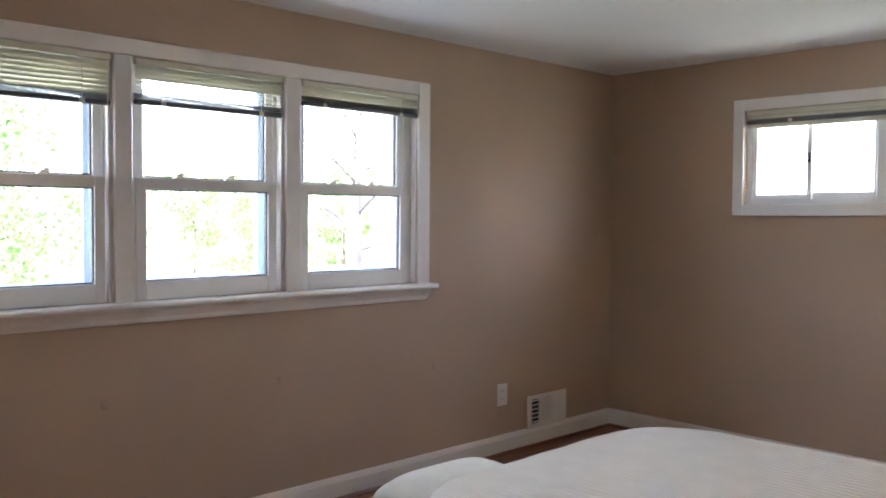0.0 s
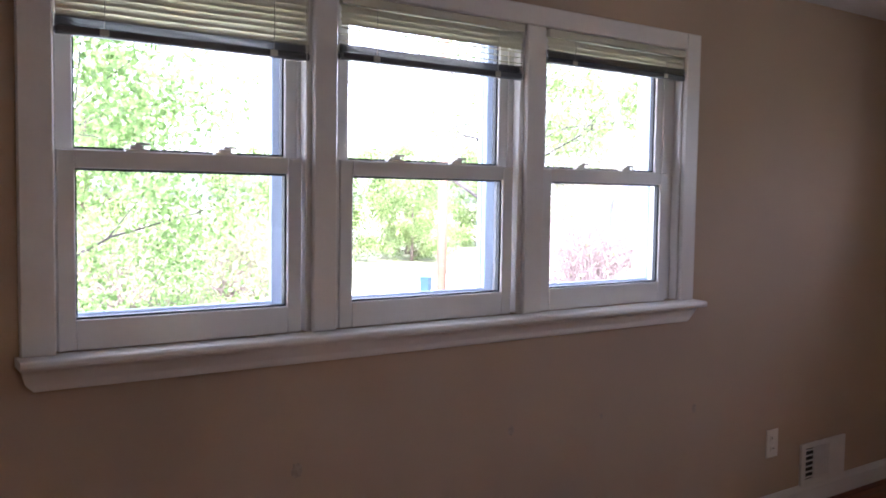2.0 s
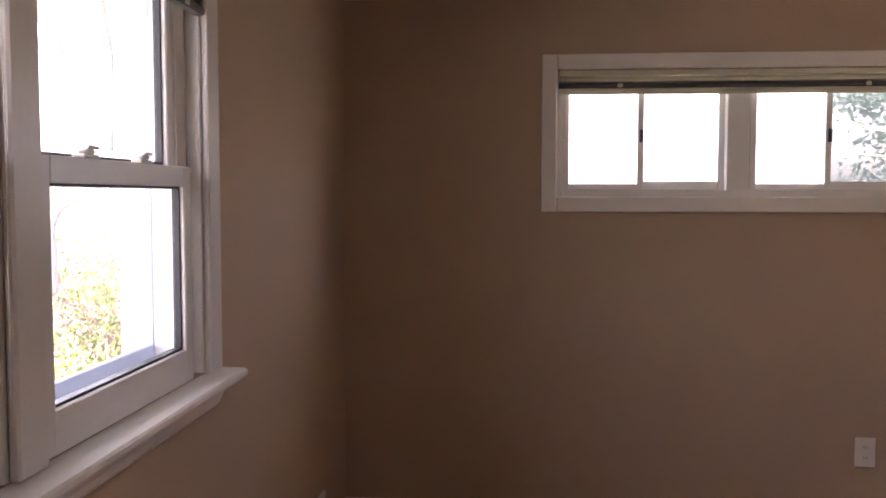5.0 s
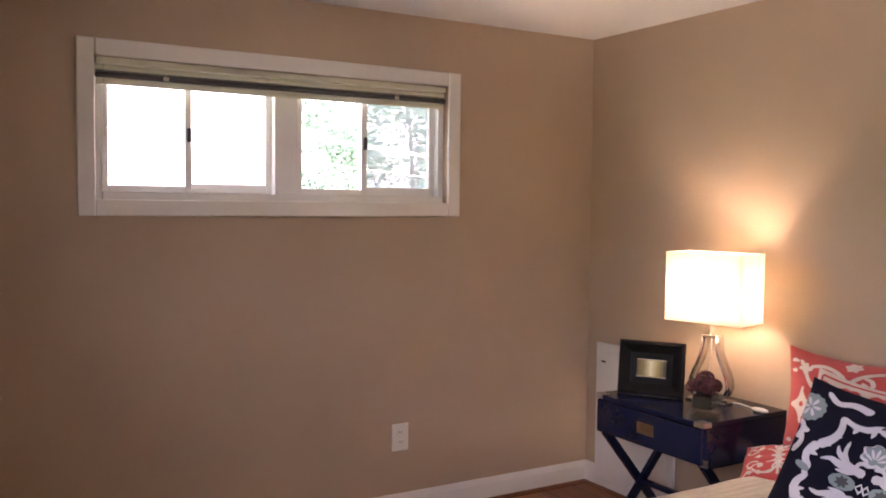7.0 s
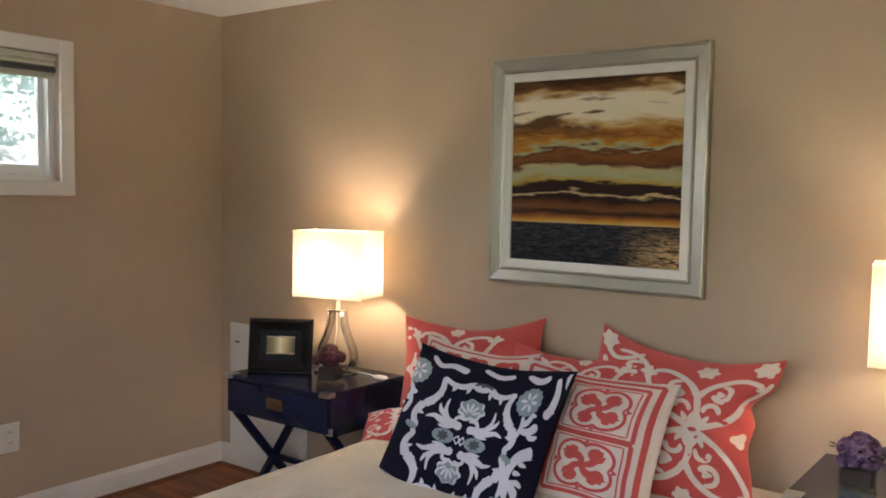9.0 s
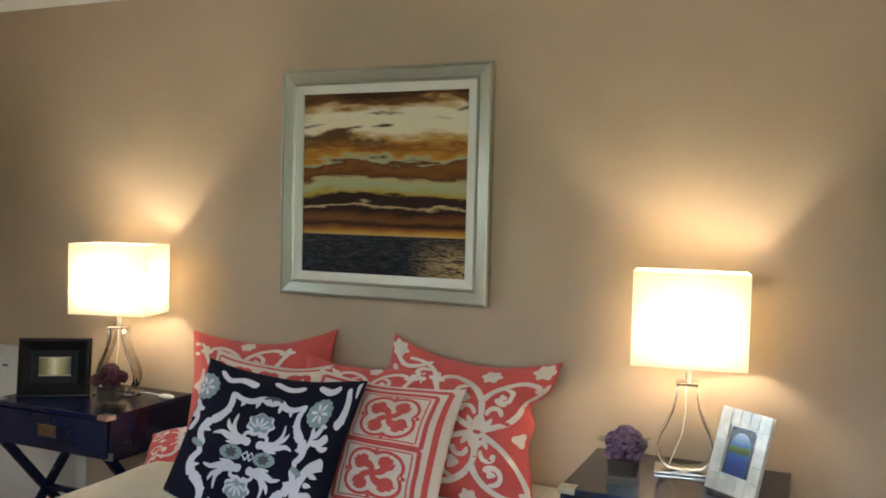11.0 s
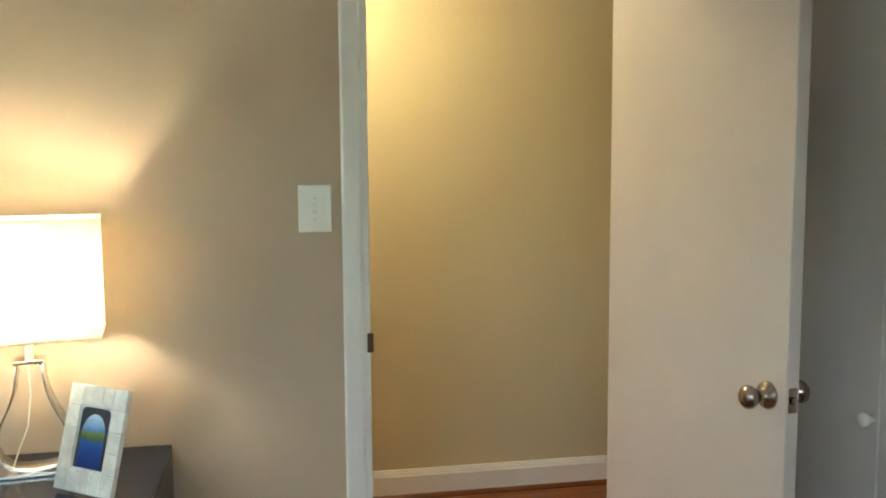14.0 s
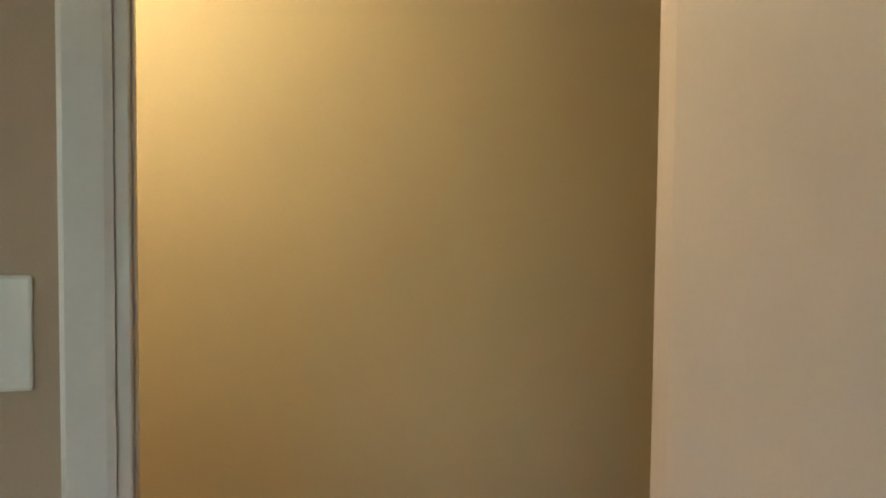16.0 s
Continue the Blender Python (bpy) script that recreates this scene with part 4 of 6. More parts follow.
# ---- photo frames ----
def mitred(x0, x1, z0, z1, w, prof, material, parent, name, label=""):
    """Four mitred lengths of frame; prof: (share of the width from the outside, height off the wall)."""
    corners = [(x0, z0, 1, 1), (x1, z0, -1, 1), (x1, z1, -1, -1), (x0, z1, 1, -1)]
    for i in range(4):
        c0, c1 = corners[i], corners[(i + 1) % 4]
        b = bmesh.new()
        ra, rb = [], []
        for f, y in prof:
            ra.append(b.verts.new((c0[0] + c0[2] * w * f, y, c0[1] + c0[3] * w * f)))
            rb.append(b.verts.new((c1[0] + c1[2] * w * f, y, c1[1] + c1[3] * w * f)))
        n = len(prof)
        for k in range(n):
            b.faces.new((ra[k], ra[(k + 1) % n], rb[(k + 1) % n], rb[k]))
        b.faces.new(ra[::-1]), b.faces.new(rb)
        part(name, b, material, parent, label)


def photo_mat(name, stops, axis):
    m, nt, p = nodes_of(name)
    L, N = nt.links.new, nt.nodes.new
    tc, sep, n = N("ShaderNodeTexCoord"), N("ShaderNodeSeparateXYZ"), N("ShaderNodeTexNoise")
    n.inputs["Scale"].default_value = 30
    L(tc.outputs["Generated"], sep.inputs[0]), L(tc.outputs["Object"], n.inputs["Vector"])
    add = N("ShaderNodeMath")
    add.operation = 'MULTIPLY_ADD'
    L(n.outputs[0], add.inputs[0])
    add.inputs[1].default_value = 0.12
    L(sep.outputs[axis], add.inputs[2])
    r = N("ShaderNodeValToRGB")
    e = r.color_ramp.elements
    e[0].position, e[0].color = stops[0][0], (*stops[0][1], 1)
    e[1].position, e[1].color = stops[-1][0], (*stops[-1][1], 1)
    for pos, c in stops[1:-1]:
        e.new(pos).color = (*c, 1)
    L(add.outputs[0], r.inputs[0])
    L(r.outputs[0], p.inputs["Base Color"])
    p.inputs["Roughness"].default_value = 0.25
    p.inputs["Specular IOR Level"].default_value = 0.25
    return m


LAKE = photo_mat("lake_photo", [(0.0, (0.01, 0.025, 0.12)), (0.40, (0.02, 0.06, 0.28)), (0.50, (0.03, 0.10, 0.32)), (0.54, (0.05, 0.10, 0.03)), (0.64, (0.14, 0.20, 0.05)), (0.70, (0.10, 0.22, 0.50)), (1.0, (0.55, 0.68, 0.80))], "Z")
GOLDEN = photo_mat("golden_photo", [(0.0, (0.10, 0.07, 0.02)), (0.3, (0.30, 0.22, 0.06)), (0.55, (0.80, 0.70, 0.40)), (0.75, (0.45, 0.33, 0.10)), (1.0, (0.08, 0.07, 0.03))], "X")
DARKARCH = mat("dark_arch_print", (0.012, 0.014, 0.02), 0.2, 0, 0.1, 10, 60, 0)

fl = thing("photo_frame", "wide black photo frame with a small golden picture", "photo frame", pose(4.165, 0.345, NT, -9, 0, 214))
FW, FH = 0.148, 0.245
mitred(-FW, FW, 0, FH, 0.056, [(0, 0.0), (0, -0.012), (0.12, -0.024), (0.30, -0.026), (0.40, -0.022), (0.95, -0.010), (1.0, -0.010), (1.0, 0.0)], BLACKFRAME, fl, "moulding")
mitred(-FW + 0.056, FW - 0.056, 0.056, FH - 0.056, 0.026, [(0, 0.0), (0, -0.008), (0.85, -0.007), (1.0, -0.006), (1.0, 0.0)], BLACKFRAME, fl, "inner_mat")
IW, I0, I1 = FW - 0.0825, 0.0825, FH - 0.0825
for z in (I0 + 0.0015, I1 - 0.0045):
    part("fillet", bx(-IW, IW, -0.0085, -0.0045, z, z + 0.003), BRASSY, fl)
part("picture", bx(-IW, IW, -0.004, -0.001, I0, I1), GOLDEN, fl)
part("back_strut", bx(-0.02, 0.02, 0.0, 0.004, 0.02, 0.16), BLACKFRAME, fl)

fr = thing("photo_frame", "mother-of-pearl tiled photo frame with a lake picture", "photo frame", pose(1.387, 0.375, NT + 0.004, -16, 1.0, 145))
FW, FH, IW, I0, I1 = 0.092, 0.255, 0.046, 0.055, 0.205
# pearl tiles round the picture
cells = []
for k in range(5):
    z0, z1 = FH * k / 5, FH * (k + 1) / 5
    cells += [(-FW, -IW - 0.004, z0, z1), (IW + 0.004, FW, z0, z1)]
for k in range(3):
    x0, x1 = -IW - 0.004 + (2 * IW + 0.008) * k / 3, -IW - 0.004 + (2 * IW + 0.008) * (k + 1) / 3
    cells += [(x0, x1, 0, I0), (x0, x1, I1, FH)]
part("backing", bx(-FW + 0.001, FW - 0.001, -0.008, 0.0, 0.001, FH - 0.001, 0.001), PEARL, fr)
for (a, b, c, d) in cells:
    part("pearl_tile", bx(a + 0.0005, b - 0.0005, -0.016, -0.008, c + 0.0005, d - 0.0005, 0.0012), PEARL, fr)
pic = part("picture", bx(-IW, IW, -0.0105, -0.008, I0 + 0.003, I1 - 0.003), LAKE, fr, "lake and island photograph")
# dark arch around the view in the picture
bm = bmesh.new()
zc, ra = I0 + 0.085, IW * 0.98
outer = [bm.verts.new((IW * math.copysign(min(1, abs(1.6 * math.cos(a))), math.cos(a)), -0.0108, min(I1 - 0.003, zc + ra * 1.6 * math.sin(a)))) for a in [math.pi * i / 16 for i in range(17)]]
inner = [bm.verts.new((0.82 * ra * math.cos(a), -0.0108, zc + 1.05 * ra * math.sin(a))) for a in [math.pi * i / 16 for i in range(17)]]
for i in range(16):
    bm.faces.new((outer[i], outer[i + 1], inner[i + 1], inner[i]))
part("arch", bm, DARKARCH, pic)
for a in (-1, 1):
    part("arch_side", bx(*sorted((a * IW, a * IW * 0.82)), -0.0112, -0.0106, I0 + 0.0032, zc), DARKARCH, pic)
part("back_strut", tube([(0, -0.002, 0.15), (0.0, 0.062, 0.022)], 0.005, 6), BLACKFRAME, fr)


# ---- vases with hydrangea ----
def petals(n, centre, rad, size, seed, squash=0.85):
    rs = np.random.RandomState(seed)
    V, F = [], []
    for i in range(n):
        d = rs.normal(size=3)
        d /= np.linalg.norm(d)
        if d[2] < -0.55:
            d[2] *= -1
        bump = 1 + 0.13 * math.sin(7 * d[0] + seed) * math.cos(6 * d[1]) + rs.uniform(-0.08, 0.05)
        c = np.array(centre) + d * np.array([rad, rad, rad * squash]) * bump
        u = np.cross(d, rs.normal(size=3))
        u /= np.linalg.norm(u)
        w = np.cross(d, u)
        for q in range(4):
            a = q * math.pi / 2
            e1, e2 = u * math.cos(a) + w * math.sin(a), -u * math.sin(a) + w * math.cos(a)
            s = size * rs.uniform(0.8, 1.2)
            k = len(V)
            V += [tuple(c), tuple(c + s * (0.6 * e1 + 0.5 * e2) + d * s * 0.25), tuple(c + s * 1.15 * e1 + d * s * 0.1), tuple(c + s * (0.6 * e1 - 0.5 * e2) + d * s * 0.25)]
            F.append((k, k + 1, k + 2, k + 3))
    return V, F


def vase(m, label, petal, seed, name):
    t = thing("flower_vase", label, "flower vase", m, "flower vases")
    g = bmesh.new()
    s, hh, w = 0.047, 0.085, 0.004
    for q in ((-s, s, -s, -s + w), (-s, s, s - w, s), (-s, -s + w, -s + w, s - w), (s - w, s, -s + w, s - w)):
        add_box(g, *q, 0.0, hh)
    add_box(g, -s + w, s - w, -s + w, s - w, 0.0, 0.010)
    part("glass_cube", g, CLEAR, t, "thick clear glass cube")
    part("filling", bx(-s + w + 0.001, s - w - 0.001, -s + w + 0.001, s - w - 0.001, 0.022, 0.078, 0.005), SOIL, t)
    part("water_base", bx(-s + w + 0.001, s - w - 0.001, -s + w + 0.001, s - w - 0.001, 0.0105, 0.0215, 0.002), CLEAR, t)
    rs = np.random.RandomState(seed + 5)
    V, F = [], []
    for q in range(9):      # the bloom is a loose heap of small heads
        a = q * 2.4
        r = 0.0 if q == 0 else (0.030 if q < 5 else 0.046)
        c = (r * math.cos(a) + rs.uniform(-0.008, 0.008), r * math.sin(a) + rs.uniform(-0.008, 0.008), (0.140 if q == 0 else (0.126 if q < 5 else 0.104)) + rs.uniform(-0.008, 0.010))
        v_, f_ = petals(40, c, rs.uniform(0.021, 0.029), 0.014, seed + q, 0.85)
        k = len(V)
        V += v_
        F += [tuple(i + k for i in f) for f in f_]
    soup("blossom", V, F, petal, t, name)
    part("stems", lathe([(0.012, 0.074), (0.030, 0.085), (0.042, 0.102), (0.030, 0.122), (0.010, 0.130)], 12), SOIL, t, "", True)
    V, F = [], []
    for q in range(16):
        a = rs.uniform(-0.5, 0.7) if q < 11 else rs.uniform(0, math.tau)
        r = 0.046 + rs.uniform(0, 0.020)
        c = Vector((math.cos(a) * r, math.sin(a) * r * 0.7, 0.108 + rs.uniform(-0.022, 0.030)))
        d = Vector((math.cos(a), math.sin(a), rs.uniform(-0.3, 0.8))).normalized()
        n = d.cross(Vector((0, 0, 1))).normalized() * 0.009
        k = len(V)
        V += [tuple(c), tuple(c + d * 0.012 + n), tuple(c + d * 0.026), tuple(c + d * 0.012 - n)]
        F.append((k, k + 1, k + 2, k + 3))
    soup("leaves", V, F, STEM, t, "small dark leaves beside the bloom")
    return t


vase(pose(1.71, 0.375, NT, 0, 0, 185), "glass cube vase with a faded mauve hydrangea", PURPLE, 3, "mauve hydrangea bloom")
vase(pose(3.815, 0.375, NT, 0, 0, 20), "glass cube vase with a dark burgundy hydrangea", BURGUNDY, 8, "burgundy hydrangea bloom")

# ---- framed seascape ----
art = thing("framed_painting", "sunset seascape painting in a wide silver frame with white liner", "framed painting")
PX0, PX1, PZ0, PZ1 = 2.311, 3.237, 1.158, 2.078


mitred(PX0, PX1, PZ0, PZ1, 0.064, [(0, 0.003), (0, 0.026), (0.06, 0.034), (0.16, 0.036), (0.22, 0.031), (0.80, 0.022), (0.88, 0.026), (1.0, 0.022), (1.0, 0.003)], SILVERFRAME, art, "frame_rail", "brushed silver frame moulding")
mitred(PX0 + 0.0645, PX1 - 0.0645, PZ0 + 0.0645, PZ1 - 0.0645, 0.034, [(0, 0.003), (0, 0.021), (0.9, 0.017), (1.0, 0.014), (1.0, 0.003)], LINER, art, "liner", "white fabric liner")
CX0, CX1, CZ0, CZ1 = PX0 + 0.099, PX1 - 0.099, PZ0 + 0.099, PZ1 - 0.099
part("canvas", bx(CX0, CX1, 0.003, 0.011, CZ0, CZ1), seascape_mat("sunset_seascape", CZ0, CZ1, CX0, CX1), art, "painted clouds over dark water")

# ---- bed ----
BX0, BX1, BY1, BZ = 1.83, 3.57, 2.255, 0.515
bed = thing("bed", "double bed under a cream quilted bedspread hanging to the floor", "bed")
part("box_base", bx(BX0 + 0.11, BX1 - 0.11, 0.03, BY1 - 0.15, 0.10, 0.34, 0.02), MATTRESS, bed)
for x in (BX0 + 0.12, BX1 - 0.12):
    for y in (0.12, BY1 - 0.16):
        part("leg", lathe([(0.02, 0.0), (0.026, 0.10)], 12), BLACKFRAME, bed).location = (x, y, 0)
part("mattress", bx(BX0 + 0.09, BX1 - 0.09, 0.03, BY1 - 0.13, 0.34, BZ - 0.02, 0.045, 3), MATTRESS, bed)
# spread: one cloth over the top, rounded over the edges and falling to the floor with soft folds
bm = bmesh.new()
NX, NY, DROP, CR = 64, 76, 0.44, 0.42
rad = 0.07
sx = (BX1 - BX0) / 2
cols = []


def fall(s, half):
    """Distance along the cloth from the middle -> (across, drop)."""
    flat = half - rad
    a = abs(s)
    if a <= flat:
        return s, 0.0
    arc = rad * math.pi / 2
    if a <= flat + arc:
        q = (a - flat) / rad
        return math.copysign(flat + rad * math.sin(q), s), rad * (1 - math.cos(q))
    return math.copysign(half, s), rad + (a - flat - arc)


tx = sx - rad + rad * math.pi / 2 + DROP
ly = BY1 - 0.03
ty = ly - rad + rad * math.pi / 2 + DROP
for j in range(NY + 1):
    row = []
    sy = ty * j / NY
    flat = ly - rad
    if sy <= flat:
        y, dy = 0.03 + sy, 0.0
    elif sy <= flat + rad * math.pi / 2:
        q = (sy - flat) / rad
        y, dy = 0.03 + flat + rad * math.sin(q), rad * (1 - math.cos(q))
    else:
        y, dy = BY1, rad + sy - flat - rad * math.pi / 2
    for i in range(NX + 1):
        s = -tx + 2 * tx * i / NX
        x, dx = fall(s, sx)
        d = max(dx, dy) if min(dx, dy) < rad else max(dx, dy)
        puff = 0.007 * noise.noise((s * 2.2, sy * 2.2, 0.3)) + 0.0035 * noise.noise((s * 7, sy * 7, 4.1))
        fold = 0.014 * max(0, d - rad) / DROP * (math.sin(s * 15 + 2 * noise.noise((s, sy, 1))) if dy >= dx else math.sin(sy * 15 + 2 * noise.noise((s, sy, 2))))
        px, py = (BX0 + BX1) / 2 + x, y
        if dx > rad:
            px += math.copysign(fold + 0.01 * (dx - rad), s)
        if dy > rad:
            py += fold + 0.01 * (dy - rad)
        if dx > rad and dy > rad:      # corner: pull the hanging cloth in
            f = min(dx, dy) / (DROP + rad)
            px -= math.copysign(0.05 * f, s)
            py -= 0.05 * f
        a_, b_ = abs(px - (BX0 + BX1) / 2) - (sx - CR), py - (BY1 - CR)
        if a_ > 0 and b_ > 0:      # rounded foot corners
            k_ = max(a_, b_) / math.hypot(a_, b_)
            px = (BX0 + BX1) / 2 + math.copysign(sx - CR + a_ * k_, px - (BX0 + BX1) / 2)
            py = BY1 - CR + b_ * k_
        row.append(bm.verts.new((px, py, max(0.045, BZ - d + puff))))
    cols.append(row)
for j in range(NY):
    for i in range(NX):
        bm.faces.new((cols[j][i], cols[j][i + 1], cols[j + 1][i + 1], cols[j + 1][i]))
spread = part("bedspread", bm, SPREAD, bed, "cream matelasse bedspread with fine quilted ribs", True)
# quilted ribs in the cloth's relief
nt = SPREAD.node_tree
wv, tcs, bp2 = nt.nodes.new("ShaderNodeTexWave"), nt.nodes.new("ShaderNodeTexCoord"), nt.nodes.new("ShaderNodeBump")
wv.inputs["Scale"].default_value, wv.inputs["Distortion"].default_value, wv.inputs["Detail"].default_value = 9.0, 1.2, 2
wv.bands_direction = 'X'
bp2.inputs["Strength"].default_value, bp2.inputs["Distance"].default_value = 0.35, 0.006
nt.links.new(tcs.outputs["Object"], wv.inputs["Vector"])
nt.links.new(wv.outputs[0], bp2.inputs["Height"])
old = nt.nodes["Principled BSDF"].inputs["Normal"].links[0].from_socket
nt.links.new(old, bp2.inputs["Normal"])
nt.links.new(bp2.outputs[0], nt.nodes["Principled BSDF"].inputs["Normal"])

# ---- bench at the foot of the bed ----
bench = thing("bench", "low ivory upholstered bench at the foot of the bed", "bench")
bm = bmesh.new()
NXX, NYY = 24, 12
grid = []
for j in range(NYY + 1):
    row = []
    for i in range(NXX + 1):
        u, v = -1 + 2 * i / NXX, -1 + 2 * j / NYY
        e = max(0.0, (1 - abs(u) ** 4) * (1 - abs(v) ** 3)) ** 0.55
        row.append(bm.verts.new((2.40 + u * 0.31 * (1 - 0.02 * v * v), 2.445 + v * 0.165, 0.355 + 0.10 * e)))
    grid.append(row)
for j in range(NYY):
    for i in range(NXX):
        bm.faces.new((grid[j][i], grid[j][i + 1], grid[j + 1][i + 1], grid[j + 1][i]))
edge = grid[0] + [r[-1] for r in grid[1:]] + grid[-1][-2::-1] + [r[0] for r in grid[-2:0:-1]]
bm.faces.new(edge[::-1])
part("cushion", bm, BENCHC, bench, "", True)
part("rail", bx(2.12, 2.68, 2.30, 2.59, 0.30, 0.355, 0.006), BLACKFRAME, bench, "dark wooden seat rail")
for x in (2.15, 2.65):
    for y in (2.33, 2.56):
        part("leg", tube([(x, y, 0.0), (x, y, 0.30)], [0.016, 0.022], 10), BLACKFRAME, bench)


# ---- pillows ----
class Pillow:
    """A stuffed square pillow: pinched corners, soft dents; maps (u, v) in -1..1 to its front."""

    def __init__(self, w, h, d, seed, slump=0.0, crumple=0.0):
        self.w, self.h, self.d, self.k, self.slump, self.crumple = w, h, d, seed, slump, crumple

    def xz(self, u, v):
        pinch = 0.062
        x = u * self.w / 2 * (1 - pinch * (1 - v * v) ** 1.0)
        z = v * self.h / 2 * (1 - pinch * 1.25 * (1 - u * u) ** 1.0)
        z += -self.slump * (1 - u * u) * max(0, v) ** 2 + 0.010 * noise.noise((u * 1.3 + self.k, v * 1.3, 0.2))
        x += 0.010 * noise.noise((u * 1.3, v * 1.3 + self.k, 5.2))
        x -= self.crumple * 0.055 * max(0, u) ** 3 * (math.exp(-((v - 0.38) / 0.16) ** 2) + 0.7 * math.exp(-((v + 0.05) / 0.3) ** 2))
        x += self.crumple * 0.03 * max(0, u) ** 3 * math.exp(-((v + 0.85) / 0.2) ** 2)
        return x, z

    def front(self, u, v, lift=0.0):
        x, z = self.xz(u, v)
        e = max(0.0, (1 - abs(u) ** 2.4) * (1 - abs(v) ** 2.4)) ** 0.62
        bulge = self.d / 2 * e * (1 + 0.16 * noise.noise((u * 1.6 + self.k * 3, v * 1.6, 1.0)) + 0.10 * noise.noise((u * 4 + self.k, v * 4, 7.0)))
        # creases running in from the seams, deeper on a crumpled pillow
        edge = max(abs(u), abs(v)) ** 3
        t = math.atan2(v, u) * 7 + 2.5 * noise.noise((u * 1.5, v * 1.5, self.k))
        bulge *= 1 - (0.10 + 0.12 * self.crumple) * edge * (0.5 + 0.5 * math.sin(t))
        if self.crumple:
            r = 1 - abs(noise.noise((u * 2.2 + 0.8 * v, v * 3.4 - u, 3.3 + self.k))) * 3
            bulge -= self.crumple * 0.020 * max(0, r) * e * (0.3 + 0.7 * max(0, u))
        return Vector((x, -max(0, bulge) - 0.004 - lift, z))

    def body(self):
        b = bmesh.new()
        n = 40
        f, r = [], []
        for j in range(n + 1):
            fa, ra = [], []
            for i in range(n + 1):
                u, v = -math.cos(math.pi * i / n), -math.cos(math.pi * j / n)
                p = self.front(u, v)
                fa.append(b.verts.new(p))
                ra.append(b.verts.new((p.x, -p.y * 0.8, p.z)))
            f.append(fa), r.append(ra)
        for j in range(n):
            for i in range(n):
                b.faces.new((f[j][i], f[j][i + 1], f[j + 1][i + 1], f[j + 1][i]))
                b.faces.new((r[j][i + 1], r[j][i], r[j + 1][i], r[j + 1][i + 1]))
        rim = lambda g: g[0] + [q[-1] for q in g[1:]] + g[-1][-2::-1] + [q[0] for q in g[-2:0:-1]]
        a, c = rim(f), rim(r)
        for i in range(len(a)):
            b.faces.new((a[i], c[i], c[(i + 1) % len(a)], a[(i + 1) % len(a)]))
        return b


class Print:
    """Printed motifs, drawn as thin shapes lying on a pillow's front."""

    def __init__(self, pillow, lift=0.0028, slide=0.0):
        self.p, self.V, self.F, self.lift, self.marks, self.slide = pillow, [], [], lift, [], slide

    def at(self, u, v):
        u += self.slide * (1 - u * u)      # print cut off the middle of the cloth
        u, v = max(-0.985, min(0.985, u)), max(-0.985, min(0.985, v))
        self.V.append(tuple(self.p.front(u, v, self.lift)))
        return len(self.V) - 1

    def stroke(self, pts, w0, w1=None):
        w1 = w0 if w1 is None else w1
        self.marks.append((len(self.V), len(self.F)))
        fine = [pts[0]]
        for j, (p, q) in enumerate(zip(pts, pts[1:])):
            k = max(1, int(math.hypot(q[0] - p[0], q[1] - p[1]) / 0.035))
            o, r = pts[max(j - 1, 0)], pts[min(j + 2, len(pts) - 1)]
            for i in range(1, k + 1):      # smooth curve through the points
                t = i / k
                h = ((-t + 2 * t * t - t ** 3) / 2, (2 - 5 * t * t + 3 * t ** 3) / 2, (t + 4 * t * t - 3 * t ** 3) / 2, (t ** 3 - t * t) / 2)
                fine.append(tuple(sum(c * e[n] for c, e in zip(h, (o, p, q, r))) for n in (0, 1)))
        pts = fine
        n, prev = len(pts), None
        for i, (u, v) in enumerate(pts):
            a, b = pts[max(i - 1, 0)], pts[min(i + 1, n - 1)]
            dx, dy = b[0] - a[0], b[1] - a[1]
            l = math.hypot(dx, dy) or 1
            w = (w0 + (w1 - w0) * i / (n - 1)) / 2 * (0.45 if i in (0, n - 1) else 1.0)
            q = self.at(u - dy / l * w, v + dx / l * w), self.at(u, v), self.at(u + dy / l * w, v - dx / l * w)
            if prev:
                self.F += [(prev[0], prev[1], q[1], q[0]), (prev[1], prev[2], q[2], q[1])]
            prev = q

    def blob(self, cu, cv, r, lobes=0, depth=0.0, stretch=1.0, turn=0.0, rings=3):
        n = 10 if lobes == 0 else lobes * 6
        self.marks.append((len(self.V), len(self.F)))
        c = self.at(cu, cv)
        last = None
        for k in range(1, rings + 1):
            ring = []
            for i in range(n):
                a = math.tau * i / n
                rr = r * (1 + depth * math.cos(lobes * a)) * k / rings
                x, y = rr * math.cos(a), rr * stretch * math.sin(a)
                ring.append(self.at(cu + x * math.cos(turn) - y * math.sin(turn), cv + x * math.sin(turn) + y * math.cos(turn)))
            for i in range(n):
                if last is None:
                    self.F.append((c, ring[i], ring[(i + 1) % n]))
                else:
                    self.F.append((last[i], ring[i], ring[(i + 1) % n], last[(i + 1) % n]))
            last = ring

    def put_each(self, material, parent, name, label):
        """One part for each motif."""
        ends = self.marks[1:] + [(len(self.V), len(self.F))]
        for (v0, f0), (v1, f1) in zip(self.marks, ends):
            ob = soup(name, self.V[v0:v1], [tuple(i - v0 for i in f) for f in self.F[f0:f1]], material, parent, label)
            for q in ob.data.polygons:
                q.use_smooth = True

    def put(self, material, parent, name, label):
        ob = soup(name, self.V, self.F, material, parent, label)
        for q in ob.data.polygons:
            q.use_smooth = True
        return ob


